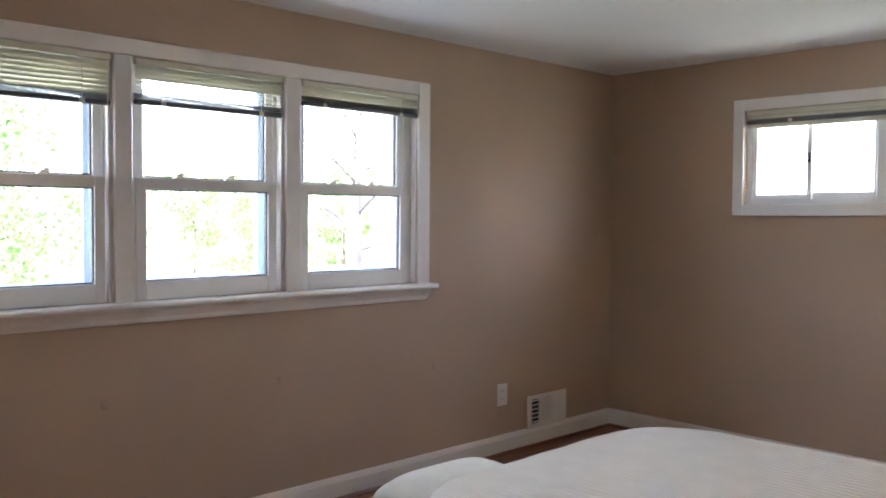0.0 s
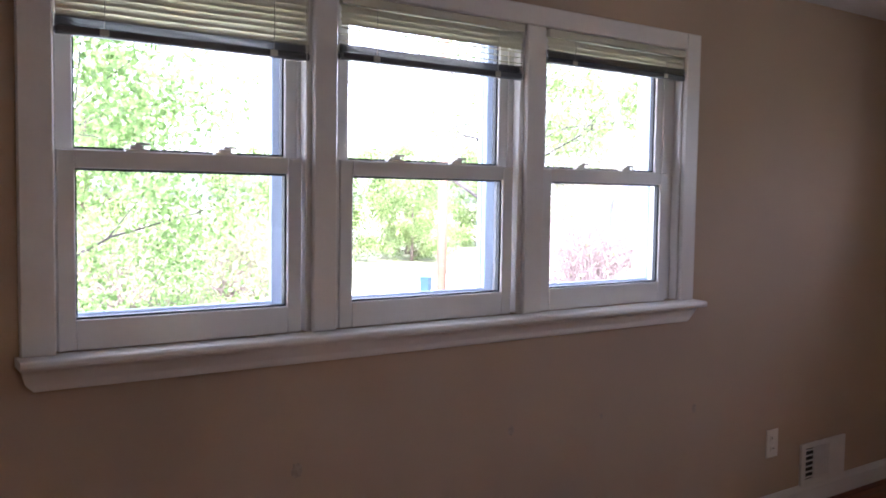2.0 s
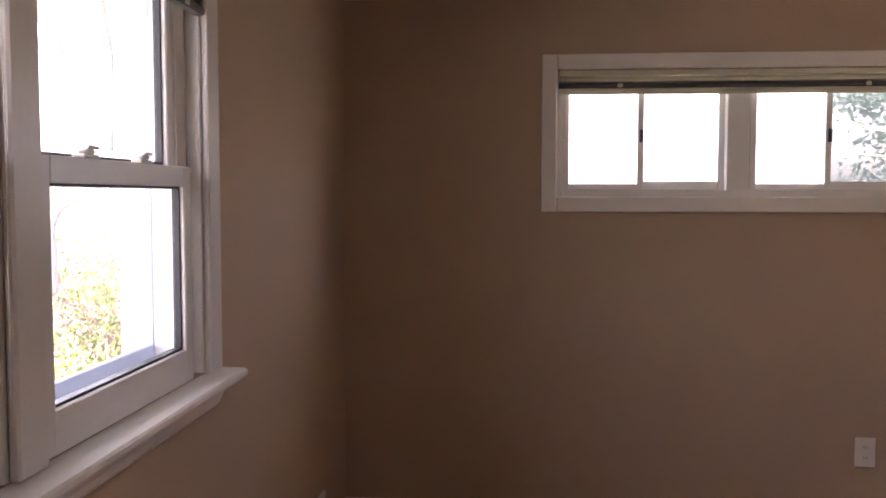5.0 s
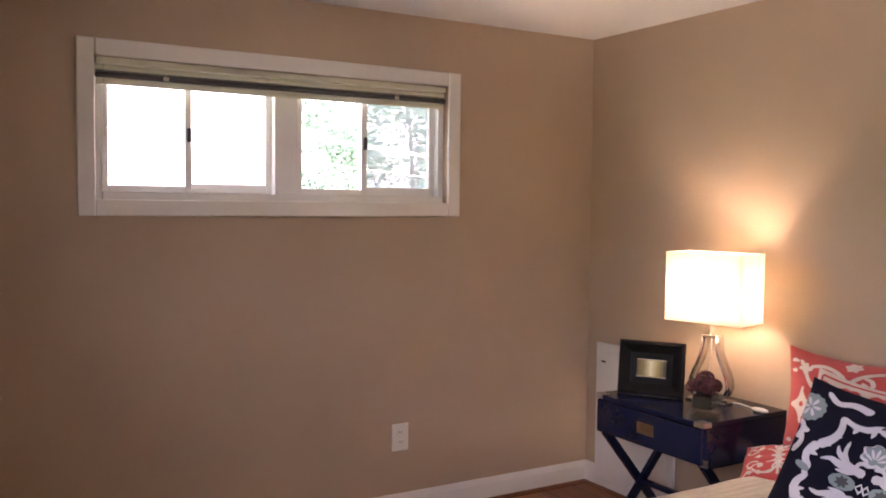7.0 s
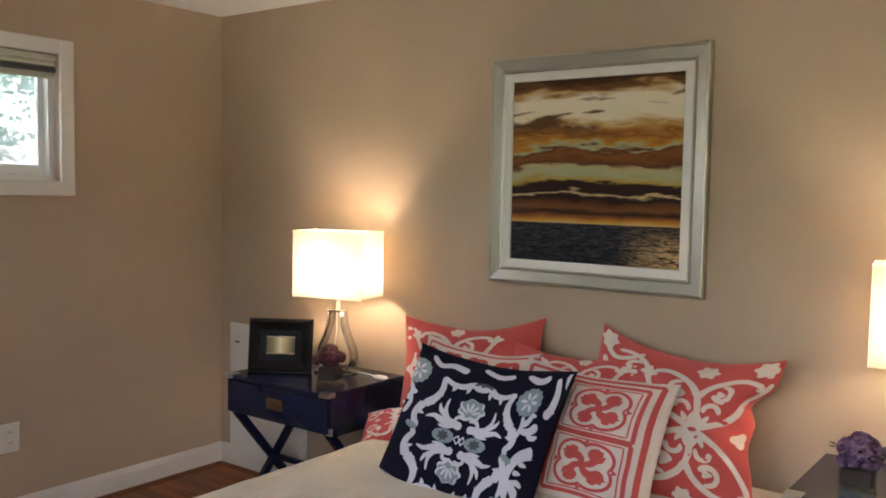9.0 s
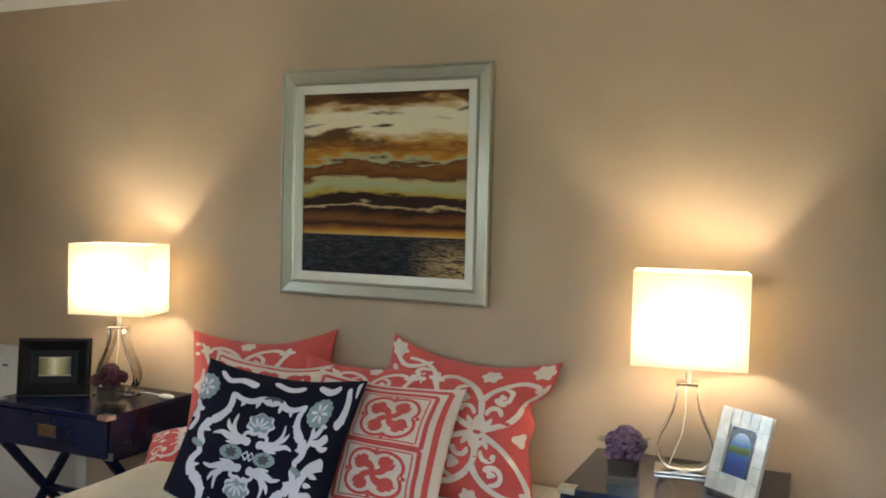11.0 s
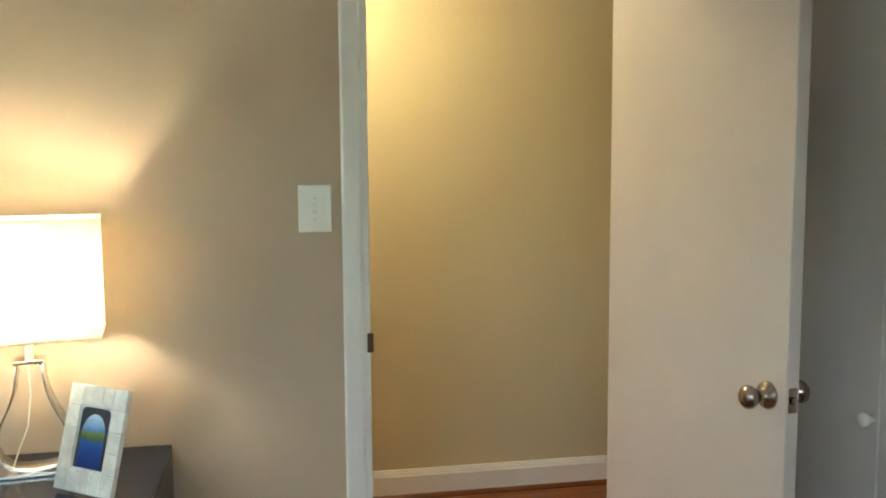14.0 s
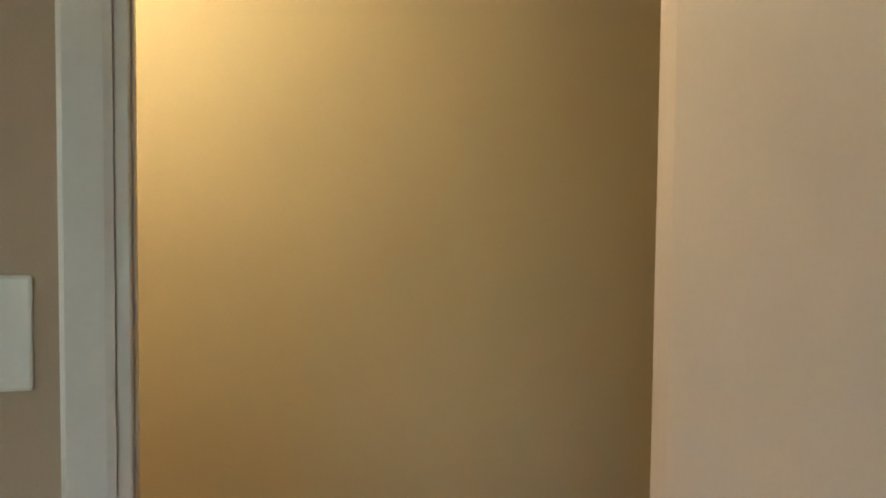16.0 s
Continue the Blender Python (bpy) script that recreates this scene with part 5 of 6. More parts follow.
def spiral(cu, cv, r0, r1, a0, a1, n=16):
    return [(cu + (r0 + (r1 - r0) * i / n) * math.cos(radians(a0 + (a1 - a0) * i / n)), cv + (r0 + (r1 - r0) * i / n) * math.sin(radians(a0 + (a1 - a0) * i / n))) for i in range(n + 1)]


def mirrored(fn, su=(1, -1), sv=(1, -1)):
    for a in su:
        for b in sv:
            fn(a, b)


def damask(pr, du=0.0, dv=0.0, s=1.0):
    """Large scrolls: paired C-curves with curled ends, palmettes and a centre cross."""
    M = lambda pts, a, b: [(du + s * a * u, dv + s * b * v) for u, v in pts]

    def quarter(a, b):
        pr.stroke(M(spiral(0.42, 0.50, 0.40, 0.36, 190, 20), a, b), 0.085 * s, 0.07 * s)
        pr.stroke(M(spiral(0.60, 0.56, 0.22, 0.06, 20, -260), a, b), 0.07 * s, 0.05 * s)
        pr.blob(*M([(0.56, 0.52)], a, b)[0], 0.085 * s, 3, 0.25)
        pr.stroke(M(spiral(0.45, 0.0, 0.42, 0.40, 175, 100), a, b), 0.08 * s, 0.05 * s)
        pr.stroke(M([(0.05, 0.42), (0.16, 0.62), (0.14, 0.80), (0.30, 0.90), (0.52, 0.86)], a, b), 0.08 * s, 0.05 * s)
        pr.blob(*M([(0.55, 0.85)], a, b)[0], 0.075 * s, 4, 0.2)
        pr.stroke(M([(0.62, 0.30), (0.82, 0.22), (0.95, 0.34), (0.88, 0.52)], a, b), 0.075 * s, 0.04 * s)
        pr.blob(*M([(0.86, 0.55)], a, b)[0], 0.07 * s, 3, 0.25)
        pr.stroke(M([(0.80, 0.75), (0.92, 0.86), (0.97, 0.97)], a, b), 0.10 * s, 0.05 * s)
        pr.blob(*M([(0.82, 0.80)], a, b)[0], 0.09 * s, 5, 0.3)
    mirrored(quarter)
    pr.blob(du, dv, 0.17 * s, 4, 0.42, 1.1)
    for b in (1, -1):
        pr.blob(du, dv + b * 0.36 * s, 0.10 * s, 3, 0.3, 1.3, math.pi / 2 * b)
        pr.stroke([(du, dv + b * 0.2 * s), (du, dv + b * 0.98 * s)], 0.05 * s, 0.09 * s)
        pr.blob(du + b * 0.62 * s, dv, 0.09 * s, 4, 0.35)


def arabesque(pr, cu, cv, lo=-1.0, hi=1.0, f=1.0):
    """Scrolling stems round a fleur: arcs sweeping out to both sides, a stem up and down ending in curls, flowers in the open cells."""
    ok = lambda u, v: lo < u < hi and abs(v) < 0.95

    def draw(a, b, pts, w0, w1=None):
        run = []
        for x, y in pts + [(9, 9)]:
            p = (cu + a * f * x, cv + b * f * y)
            if ok(*p):
                run.append(p)
            else:
                if len(run) > 1:
                    pr.stroke(run, w0 * f, (w1 or w0) * f)
                run = []

    def bud(x, y, r, lobes=3, depth=0.25, stretch=1.0, turn=0.0):
        if ok(cu + f * x, cv + f * y):
            pr.blob(cu + f * x, cv + f * y, r * f, lobes, depth, stretch, turn)
    for a in (1, -1):
        for b in (1, -1):
            draw(a, b, [(0.04, 0.02), (0.16, 0.07), (0.32, 0.16), (0.47, 0.30), (0.58, 0.48), (0.62, 0.64)], 0.075, 0.06)      # arcs of the lattice
            draw(a, b, [(0.0, 0.40), (0.08, 0.54), (0.22, 0.66), (0.40, 0.71), (0.56, 0.66)], 0.075, 0.06)                     # scroll from the stem's end
            draw(a, b, spiral(0.22, 0.47, 0.13, 0.055, 100, -170, 14), 0.05, 0.075)                                             # curl under the scroll
            draw(a, b, spiral(0.17, 0.25, 0.10, 0.05, 200, -20, 10), 0.05, 0.07)                                                # leaf curling off the stem
            draw(a, b, [(0.03, 0.06), (0.11, 0.12), (0.14, 0.19)], 0.10, 0.03)
            draw(a, b, [(0.62, 0.62), (0.72, 0.76), (0.88, 0.84), (1.05, 0.82)], 0.07, 0.05)
            draw(a, b, spiral(0.80, 0.62, 0.12, 0.05, 120, -140, 12), 0.05, 0.07)
            bud(a * 0.62, b * 0.62, 0.085, 4, 0.3)
            bud(a * 0.22, b * 0.47, 0.045)
        for q in range(4):      # four-petalled flower in the cell beside the fleur
            t = q * math.pi / 2
            bud(a * 0.64 + 0.105 * math.cos(t), 0.11 * math.sin(t), 0.088, 3, 0.24, 0.9, t)
        draw(a, 1, [(0.62, -0.30), (0.64, -0.22), (0.62, -0.16)], 0.05)
        draw(a, 1, [(0.62, 0.30), (0.64, 0.22), (0.62, 0.16)], 0.05)
    for b in (1, -1):
        draw(1, b, [(0.0, 0.05), (0.01, 0.22), (0.0, 0.42)], 0.07)
        bud(0.0, b * 0.10, 0.10, 3, 0.25, 1.2, math.pi / 2 * b)
        bud(0.0, b * 0.80, 0.10, 6, 0.15)


def pillow(m, w, h, d, seed, cloth, label, slump=0.0, crumple=0.0):
    P = Pillow(w, h, d, seed, slump, crumple)
    ob = link("pillow", P.body(), cloth, None, "", True)
    tagged(ob, label, "pillow", "pillows on the bed")
    ob.matrix_basis = m
    return ob, P


# two large back pillows
ob, P = pillow(pose(3.255, 0.135, 0.745, -14, -4.5, 183), 0.69, 0.53, 0.20, 1, CORAL, "large coral pillow with cream scroll print leaning on the wall", 0.035)
pr = Print(P)
arabesque(pr, -0.10, 0.12, -0.92, 0.52, 0.95)
pr.put(CREAM, ob, "scroll_print", "cream scroll print")
ob, P = pillow(pose(2.352, 0.190, 0.742, -22, 3.5, 177), 0.69, 0.59, 0.20, 4, CORAL, "large crumpled coral pillow with cream scroll print beside the nightstand", 0.045, 1.0)
pr = Print(P)
arabesque(pr, 0.36, -0.04)
pr.blob(-0.86, 0.86, 0.11, 6, 0.16)
pr.stroke([(-0.90, 0.80), (-0.72, 0.66), (-0.56, 0.70), (-0.40, 0.84)], 0.07, 0.05)
pr.stroke([(-0.86, 0.62), (-0.78, 0.44), (-0.84, 0.28)], 0.08, 0.05)
pr.blob(0.88, 0.86, 0.11, 6, 0.16)
pr.put(CREAM, ob, "scroll_print", "cream scroll print")
# smaller coral pillow behind the centre
ob, P = pillow(pose(2.715, 0.235, 0.73, -18, -1, 182), 0.56, 0.46, 0.15, 6, CORAL, "coral pillow with cream scroll print half hidden in the middle", 0.02)
pr = Print(P)
arabesque(pr, 0.15, 0.20, f=0.9)
pr.put(CREAM, ob, "scroll_print", "cream scroll print")


def panel_print(red, c, cu=0.27):
    """A square tile: double border, four-lobed outline, corner triangles and a pinwheel of curled leaves."""
    s_ = 0.375
    for e, w in ((1.0, 0.05), (0.86, 0.018)):
        kx, ky = s_ * e * 1.32, s_ * e
        for a in (-1, 1):
            red.stroke([(cu - kx, c + a * ky), (cu + kx, c + a * ky)], w)
            red.stroke([(cu + a * kx, c - ky), (cu + a * kx, c + ky)], w)
    lobes = [(cu + 0.38 * r * math.cos(t), c + 0.305 * r * math.sin(t)) for t, r in [(math.tau * i / 48, 0.80 + 0.28 * abs(math.sin(2 * math.tau * i / 48)) ** 0.8) for i in range(49)]]
    red.stroke(lobes, 0.04)
    for a, b in ((0, 1), (0, -1), (1, 0), (-1, 0)):
        red.blob(cu + a * 0.37, c + b * 0.295, 0.028, 3, 0.3)
    for q in range(4):
        t = math.pi / 4 + q * math.pi / 2
        X = lambda pts: [(cu + 0.40 * (u * math.cos(t) - v * math.sin(t)), c + 0.32 * (u * math.sin(t) + v * math.cos(t))) for u, v in pts]
        red.stroke(X([(0.0, 0.0), (0.20, -0.10), (0.42, -0.06), (0.60, 0.12)]), 0.06, 0.13)
        red.stroke(X(spiral(0.52, 0.10, 0.20, 0.07, -40, 230, 12)), 0.09, 0.05)
        red.stroke(X([(0.46, -0.04), (0.62, -0.16), (0.80, -0.10)]), 0.11, 0.03)
        red.stroke(X([(0.54, 0.04), (0.72, 0.0), (0.86, 0.08)]), 0.10, 0.03)
        red.stroke(X([(0.58, 0.12), (0.74, 0.16), (0.82, 0.26)]), 0.06, 0.02)
    red.blob(cu, c, 0.05)


# cream bordered pillow at the back left
ob, P = pillow(pose(3.125, 0.30, 0.71, -20, 2.0, 184), 0.52, 0.46, 0.14, 9, CREAM, "cream pillow with coral leaf print showing behind the navy pillow", 0.02)
pr = Print(P)
for a in (-1, 1):
    pr.stroke([(-0.90, a * 0.92), (0.90, a * 0.92)], 0.035), pr.stroke([(a * 0.90, -0.92), (a * 0.90, 0.92)], 0.035)
for k in range(7):
    u = -0.76 + k * 0.25
    for j, v in enumerate((0.70, 0.36, 0.02, -0.32)):
        f = 1 if (k + j) % 2 else -1
        pr.stroke([(u - 0.10 * f, v - 0.12), (u, v - 0.02), (u + 0.06 * f, v + 0.12)], 0.13, 0.05)
        pr.stroke(spiral(u + 0.05 * f, v + 0.02, 0.11, 0.04, 200, -60), 0.09, 0.05)
pr.put(CORAL, ob, "leaf_print", "coral leaf print")

# tile-pattern pillow in front
ob, P = pillow(pose(2.588, 0.405, 0.666, -28, 1.0, 178), 0.60, 0.55, 0.18, 12, CREAM, "cream pillow with coral square tile medallions and a coral border stripe", 0.01)
pr = Print(P)
panel_print(pr, 0.46)
panel_print(pr, -0.31)
for a in (-1, 1):
    pr.stroke([(a * 0.89, -0.92), (a * 0.89, 0), (a * 0.89, 0.92)], 0.065)
    pr.stroke([(-0.89, a * 0.92), (0.89, a * 0.92)], 0.05)
pr.put(CORAL, ob, "tile_print", "coral tile print")

# navy pillow in front
ob, P = pillow(pose(2.94, 0.60, 0.634, -29, 2.0, 178), 0.68, 0.68, 0.19, 15, NAVYC, "navy pillow with white scrollwork and grey-blue flower medallions", 0.01)
NS = 0.24
wh, gy, dk, lt = Print(P, 0.0026, NS), Print(P, 0.0040, NS), Print(P, 0.0052, NS), Print(P, 0.0056, NS)
MU = -0.11      # the medallion sits off the pillow's middle


def navy_quarter(a, b):
    S = lambda pts: [(MU + a * u * 1.22, b * v) for u, v in pts]
    # ogival frame: thick, with a pointed shoulder and leafy notches along its inner edge
    wh.stroke(S([(0.0, 0.60), (0.07, 0.66), (0.16, 0.60), (0.26, 0.60), (0.36, 0.66)]), 0.085, 0.05)
    wh.stroke(S([(0.36, 0.66), (0.33, 0.52), (0.36, 0.40), (0.46, 0.28)]), 0.05, 0.11)
    wh.stroke(S([(0.46, 0.30), (0.52, 0.18), (0.50, 0.09), (0.45, 0.04)]), 0.11, 0.06)
    wh.stroke(S([(0.45, 0.05), (0.50, 0.0)]), 0.05, 0.07)
    for (x, z), (x1, z1) in (((0.10, 0.62), (0.11, 0.53)), ((0.22, 0.59), (0.24, 0.51)), ((0.35, 0.46), (0.30, 0.42)), ((0.42, 0.32), (0.36, 0.31)), ((0.50, 0.20), (0.43, 0.18))):
        wh.stroke(S([(x, z), (x1, z1)]), 0.075, 0.02)
    # spiky leaves round the middle
    wh.stroke(S([(0.03, 0.14), (0.12, 0.16), (0.20, 0.20), (0.24, 0.30), (0.23, 0.42)]), 0.10, 0.02)
    wh.stroke(S([(0.16, 0.18), (0.24, 0.16), (0.32, 0.19), (0.40, 0.16)]), 0.11, 0.02)
    wh.stroke(S([(0.20, 0.22), (0.28, 0.27), (0.30, 0.34)]), 0.09, 0.02)
    wh.stroke(S([(0.10, 0.16), (0.16, 0.11), (0.26, 0.10)]), 0.08, 0.02)
    wh.stroke(S(spiral(0.075, 0.20, 0.06, 0.02, 150, -140, 10)), 0.05, 0.03)


mirrored(navy_quarter)
for b in (1, -1):
    wh.blob(MU, b * 0.36, 0.155, 7, 0.10, 0.80)
    gy.blob(MU, b * 0.375, 0.13, 7, 0.14, 0.80)
    for k in range(5):
        an = math.pi / 2 + (k - 2) * 0.55
        dk_ = [(MU + 0.03 * math.cos(an), b * (0.30 + 0.03 * math.sin(an))), (MU + 0.13 * math.cos(an), b * (0.30 + 0.14 * math.sin(an)))]
        lt.stroke(dk_, 0.02, 0.035)
    dk.blob(MU + 0.02, b * 0.69, 0.06, 0, 0, 0.4)
    dk.blob(MU - 0.05, b * 0.68, 0.045, 0, 0, 0.4, 0.5)
    dk.blob(MU + 0.09, b * 0.68, 0.045, 0, 0, 0.4, -0.5)
for a in (1, -1):
    gy.blob(MU + a * 0.21, 0, 0.125, 2, 0.12, 0.72)
    dk.blob(MU + a * 0.21, 0, 0.065, 7, 0.22, 0.8)
    gy.blob(MU + a * 0.63, -0.04 * a, 0.075, 2, 0.2, 0.55, -0.4)
wh.stroke([(MU - 0.075, 0), (MU - 0.03, 0.045), (MU, 0), (MU - 0.03, -0.045), (MU - 0.075, 0)], 0.025)
wh.stroke([(MU + 0.075, 0), (MU + 0.03, 0.045), (MU, 0), (MU + 0.03, -0.045), (MU + 0.075, 0)], 0.025)
# flower discs with curling stems, in the side fields
for (u, v, sgn) in ((0.55, 0.60, 1), (0.55, -0.60, -1), (-0.90, 0.66, 1), (-0.90, -0.66, -1)):
    gy.blob(u, v, 0.165, 13, 0.05, 0.95)
    for q in range(6):
        an = q * math.pi / 3
        lt.stroke([(u + 0.02 * math.cos(an), v + 0.02 * math.sin(an)), (u + 0.11 * math.cos(an), v + 0.11 * math.sin(an))], 0.02, 0.06)
    if u > 0:
        wh.stroke([(u, v - 0.15 * sgn), (u + 0.02, v - 0.26 * sgn), (u - 0.01, v - 0.38 * sgn), (u - 0.08, v - 0.42 * sgn), (u - 0.11, v - 0.36 * sgn)], 0.045, 0.06)
        wh.stroke([(u + 0.02, v - 0.25 * sgn), (u + 0.09, v - 0.20 * sgn), (u + 0.13, v - 0.12 * sgn), (u + 0.18, v - 0.13 * sgn)], 0.08, 0.05)
        wh.stroke([(u + 0.02, v - 0.31 * sgn), (u + 0.14, v - 0.30 * sgn), (u + 0.24, v - 0.22 * sgn)], 0.06, 0.11)
        wh.stroke([(u + 0.12, v - 0.31 * sgn), (u + 0.20, v - 0.36 * sgn), (u + 0.28, v - 0.33 * sgn)], 0.07, 0.05)
        wh.stroke([(u + 0.24, v + 0.30 * sgn), (u + 0.33, v + 0.14 * sgn), (u + 0.34, v - 0.02 * sgn), (u + 0.28, v - 0.12 * sgn)], 0.06, 0.12)
        wh.stroke([(u + 0.33, v - 0.02 * sgn), (u + 0.40, v - 0.06 * sgn)], 0.06, 0.02)
        wh.stroke([(u - 0.22, v + 0.30 * sgn), (u - 0.02, v + 0.24 * sgn), (u + 0.10, v + 0.30 * sgn)], 0.05, 0.10)
        wh.stroke([(u + 0.40, v + 0.36 * sgn), (u + 0.44, v + 0.2 * sgn)], 0.13, 0.06)
wh.stroke([(0.66, -0.40), (0.60, -0.20), (0.66, 0.0), (0.84, 0.10)], 0.06, 0.15)
for k in range(4):
    wh.stroke([(0.64 + 0.03 * k, -0.26 + 0.11 * k), (0.74 + 0.04 * k, -0.24 + 0.09 * k)], 0.08, 0.02)
wh.blob(-0.88, 0.40, 0.05, 3, 0.3)
wh.stroke([(-0.97, 0.50), (-0.90, 0.42), (-0.93, 0.30)], 0.05, 0.08)
wh.stroke([(-0.80, 0.90), (-0.66, 0.80), (-0.52, 0.84), (-0.34, 0.80)], 0.05, 0.09)
wh.stroke([(-0.20, 0.90), (0.0, 0.84), (0.16, 0.88)], 0.05, 0.07)
wh.stroke([(-0.80, -0.90), (-0.60, -0.80), (-0.40, -0.84)], 0.05, 0.09)
wh.stroke([(-0.92, 0.40), (-0.86, 0.28), (-0.92, 0.16)], 0.05, 0.07)
lt.put_each(WHITEP, ob, "petal_print", "white petal print")
wh.put(WHITEP, ob, "scroll_print", "white scroll print")
gy.put_each(GREYP, ob, "flower_print", "grey-blue flower print")
dk.put_each(DARKP, ob, "detail_print", "slate detail print")

# ruffled coral corner lying on the spread
ob, P = pillow(pose(3.46, 0.34, 0.56, -62, -12, 205), 0.30, 0.20, 0.08, 21, CORAL, "small coral pillow corner slumped on the spread", 0.0)
pr = Print(P)
damask(pr, 0.0, 0.0, 0.9)
pr.put(CREAM, ob, "scroll_print", "cream scroll print")


# ---- outdoors ----
G = 400.0
bm = bmesh.new()
pts = [-G, -60, -20, 0, 10, 20, 40, 80, G]
gv = [[bm.verts.new((x, y, GROUND + 0.25 * noise.noise((x * 0.05, y * 0.05, 0)) * (abs(x) < 100))) for x in pts] for y in pts]
for j in range(len(pts) - 1):
    for i in range(len(pts) - 1):
        bm.faces.new((gv[j][i], gv[j][i + 1], gv[j + 1][i + 1], gv[j + 1][i]))
for v in bm.verts:
    v.co.z = GROUND
structure(link("ground", bm, GRASS), "spring lawn with patches of dry grass", "lawn")


def ribbon(name, pts, half, z, material, label, cat):
    b = bmesh.new()
    prev = None
    for i, (x, y) in enumerate(pts):
        a, c = pts[max(i - 1, 0)], pts[min(i + 1, len(pts) - 1)]
        d = Vector((c[0] - a[0], c[1] - a[1])).normalized()
        q = [b.verts.new((x - d.y * half * s, y + d.x * half * s, zz)) for s, zz in ((1, z - 0.08), (1, z), (-1, z), (-1, z - 0.08))]
        if prev:
            for k in range(3):
                b.faces.new((prev[k], prev[k + 1], q[k + 1], q[k]))
        prev = q
    return structure(link(name, b, material), label, cat)


ribbon("road", [(-56.77, 18.06), (-17.29, 18.49), (-0.37, 19.61), (8.09, 21.87), (16.55, 26.52), (25.01, 32.16), (36.29, 38.51), (67.31, 49.79), (126.53, 69.53)], 4.3, GROUND + 0.03, CONCRETE, "pale sunlit concrete street", "road")

# house shell outside, so the eaves and siding close the place
sh = thing("house_roof", "own house's low roof with a white soffit and eave", "roof", kind="structure")
part("roof_slab", bx(-3.0, XB + 0.9, YH - 1.5, YA + 0.85, H + 0.30, H + 0.42), ROOFM, sh)
part("soffit", bx(-3.0, XB + 0.85, YA + TH + 0.001, YA + 0.80, H + 0.22, H + 0.25), SIDING, sh)
part("soffit", bx(XB + TH + 0.001, XB + 0.85, YH - 1.5, YA + TH, H + 0.22, H + 0.25), SIDING, sh)
part("fascia", bx(-3.0, XB + 0.88, YA + 0.80, YA + 0.83, H + 0.18, H + 0.32), SIDING, sh)
part("gutter", extrude_profile([(0, 0), (0.09, 0.01), (0.11, 0.06), (0.115, 0.11), (0.11, 0.11), (0.10, 0.06), (0.085, 0.02), (0.005, 0.012), (0.005, 0.11), (0, 0.11)], -3.0, XB + 0.88, lambda u, v, s: (s, YA + 0.83 + u, H + 0.19 + v)), SIDING, sh)
part("foundation", bx(-2.6, XB + TH - 0.01, YH - 0.3, YA + TH - 0.01, GROUND - 0.1, -0.2), CONCRETE, sh)


def leaf_cloud(n, centres, spread, size, seed, droop=0.3):
    """Many small bent leaves round given centres, thinned at random so the crown has gaps."""
    q = np.random.RandomState(seed)
    C = np.array(centres)
    idx = q.randint(0, len(C), n)
    pos = C[idx] + q.normal(size=(n, 3)) * spread
    V, F = [], []
    for p in pos:
        d = q.normal(size=3)
        d[2] -= droop
        d /= np.linalg.norm(d)
        u = np.cross(d, q.normal(size=3))
        u /= np.linalg.norm(u)
        w = np.cross(d, u)
        s = size * q.uniform(0.6, 1.3)
        k = len(V)
        V += [tuple(p), tuple(p + d * s * 0.5 + u * s * 0.38), tuple(p + d * s * 1.05 + w * s * 0.15), tuple(p + d * s * 0.5 - u * s * 0.38)]
        F += [(k, k + 1, k + 2), (k, k + 2, k + 3)]
    return V, F


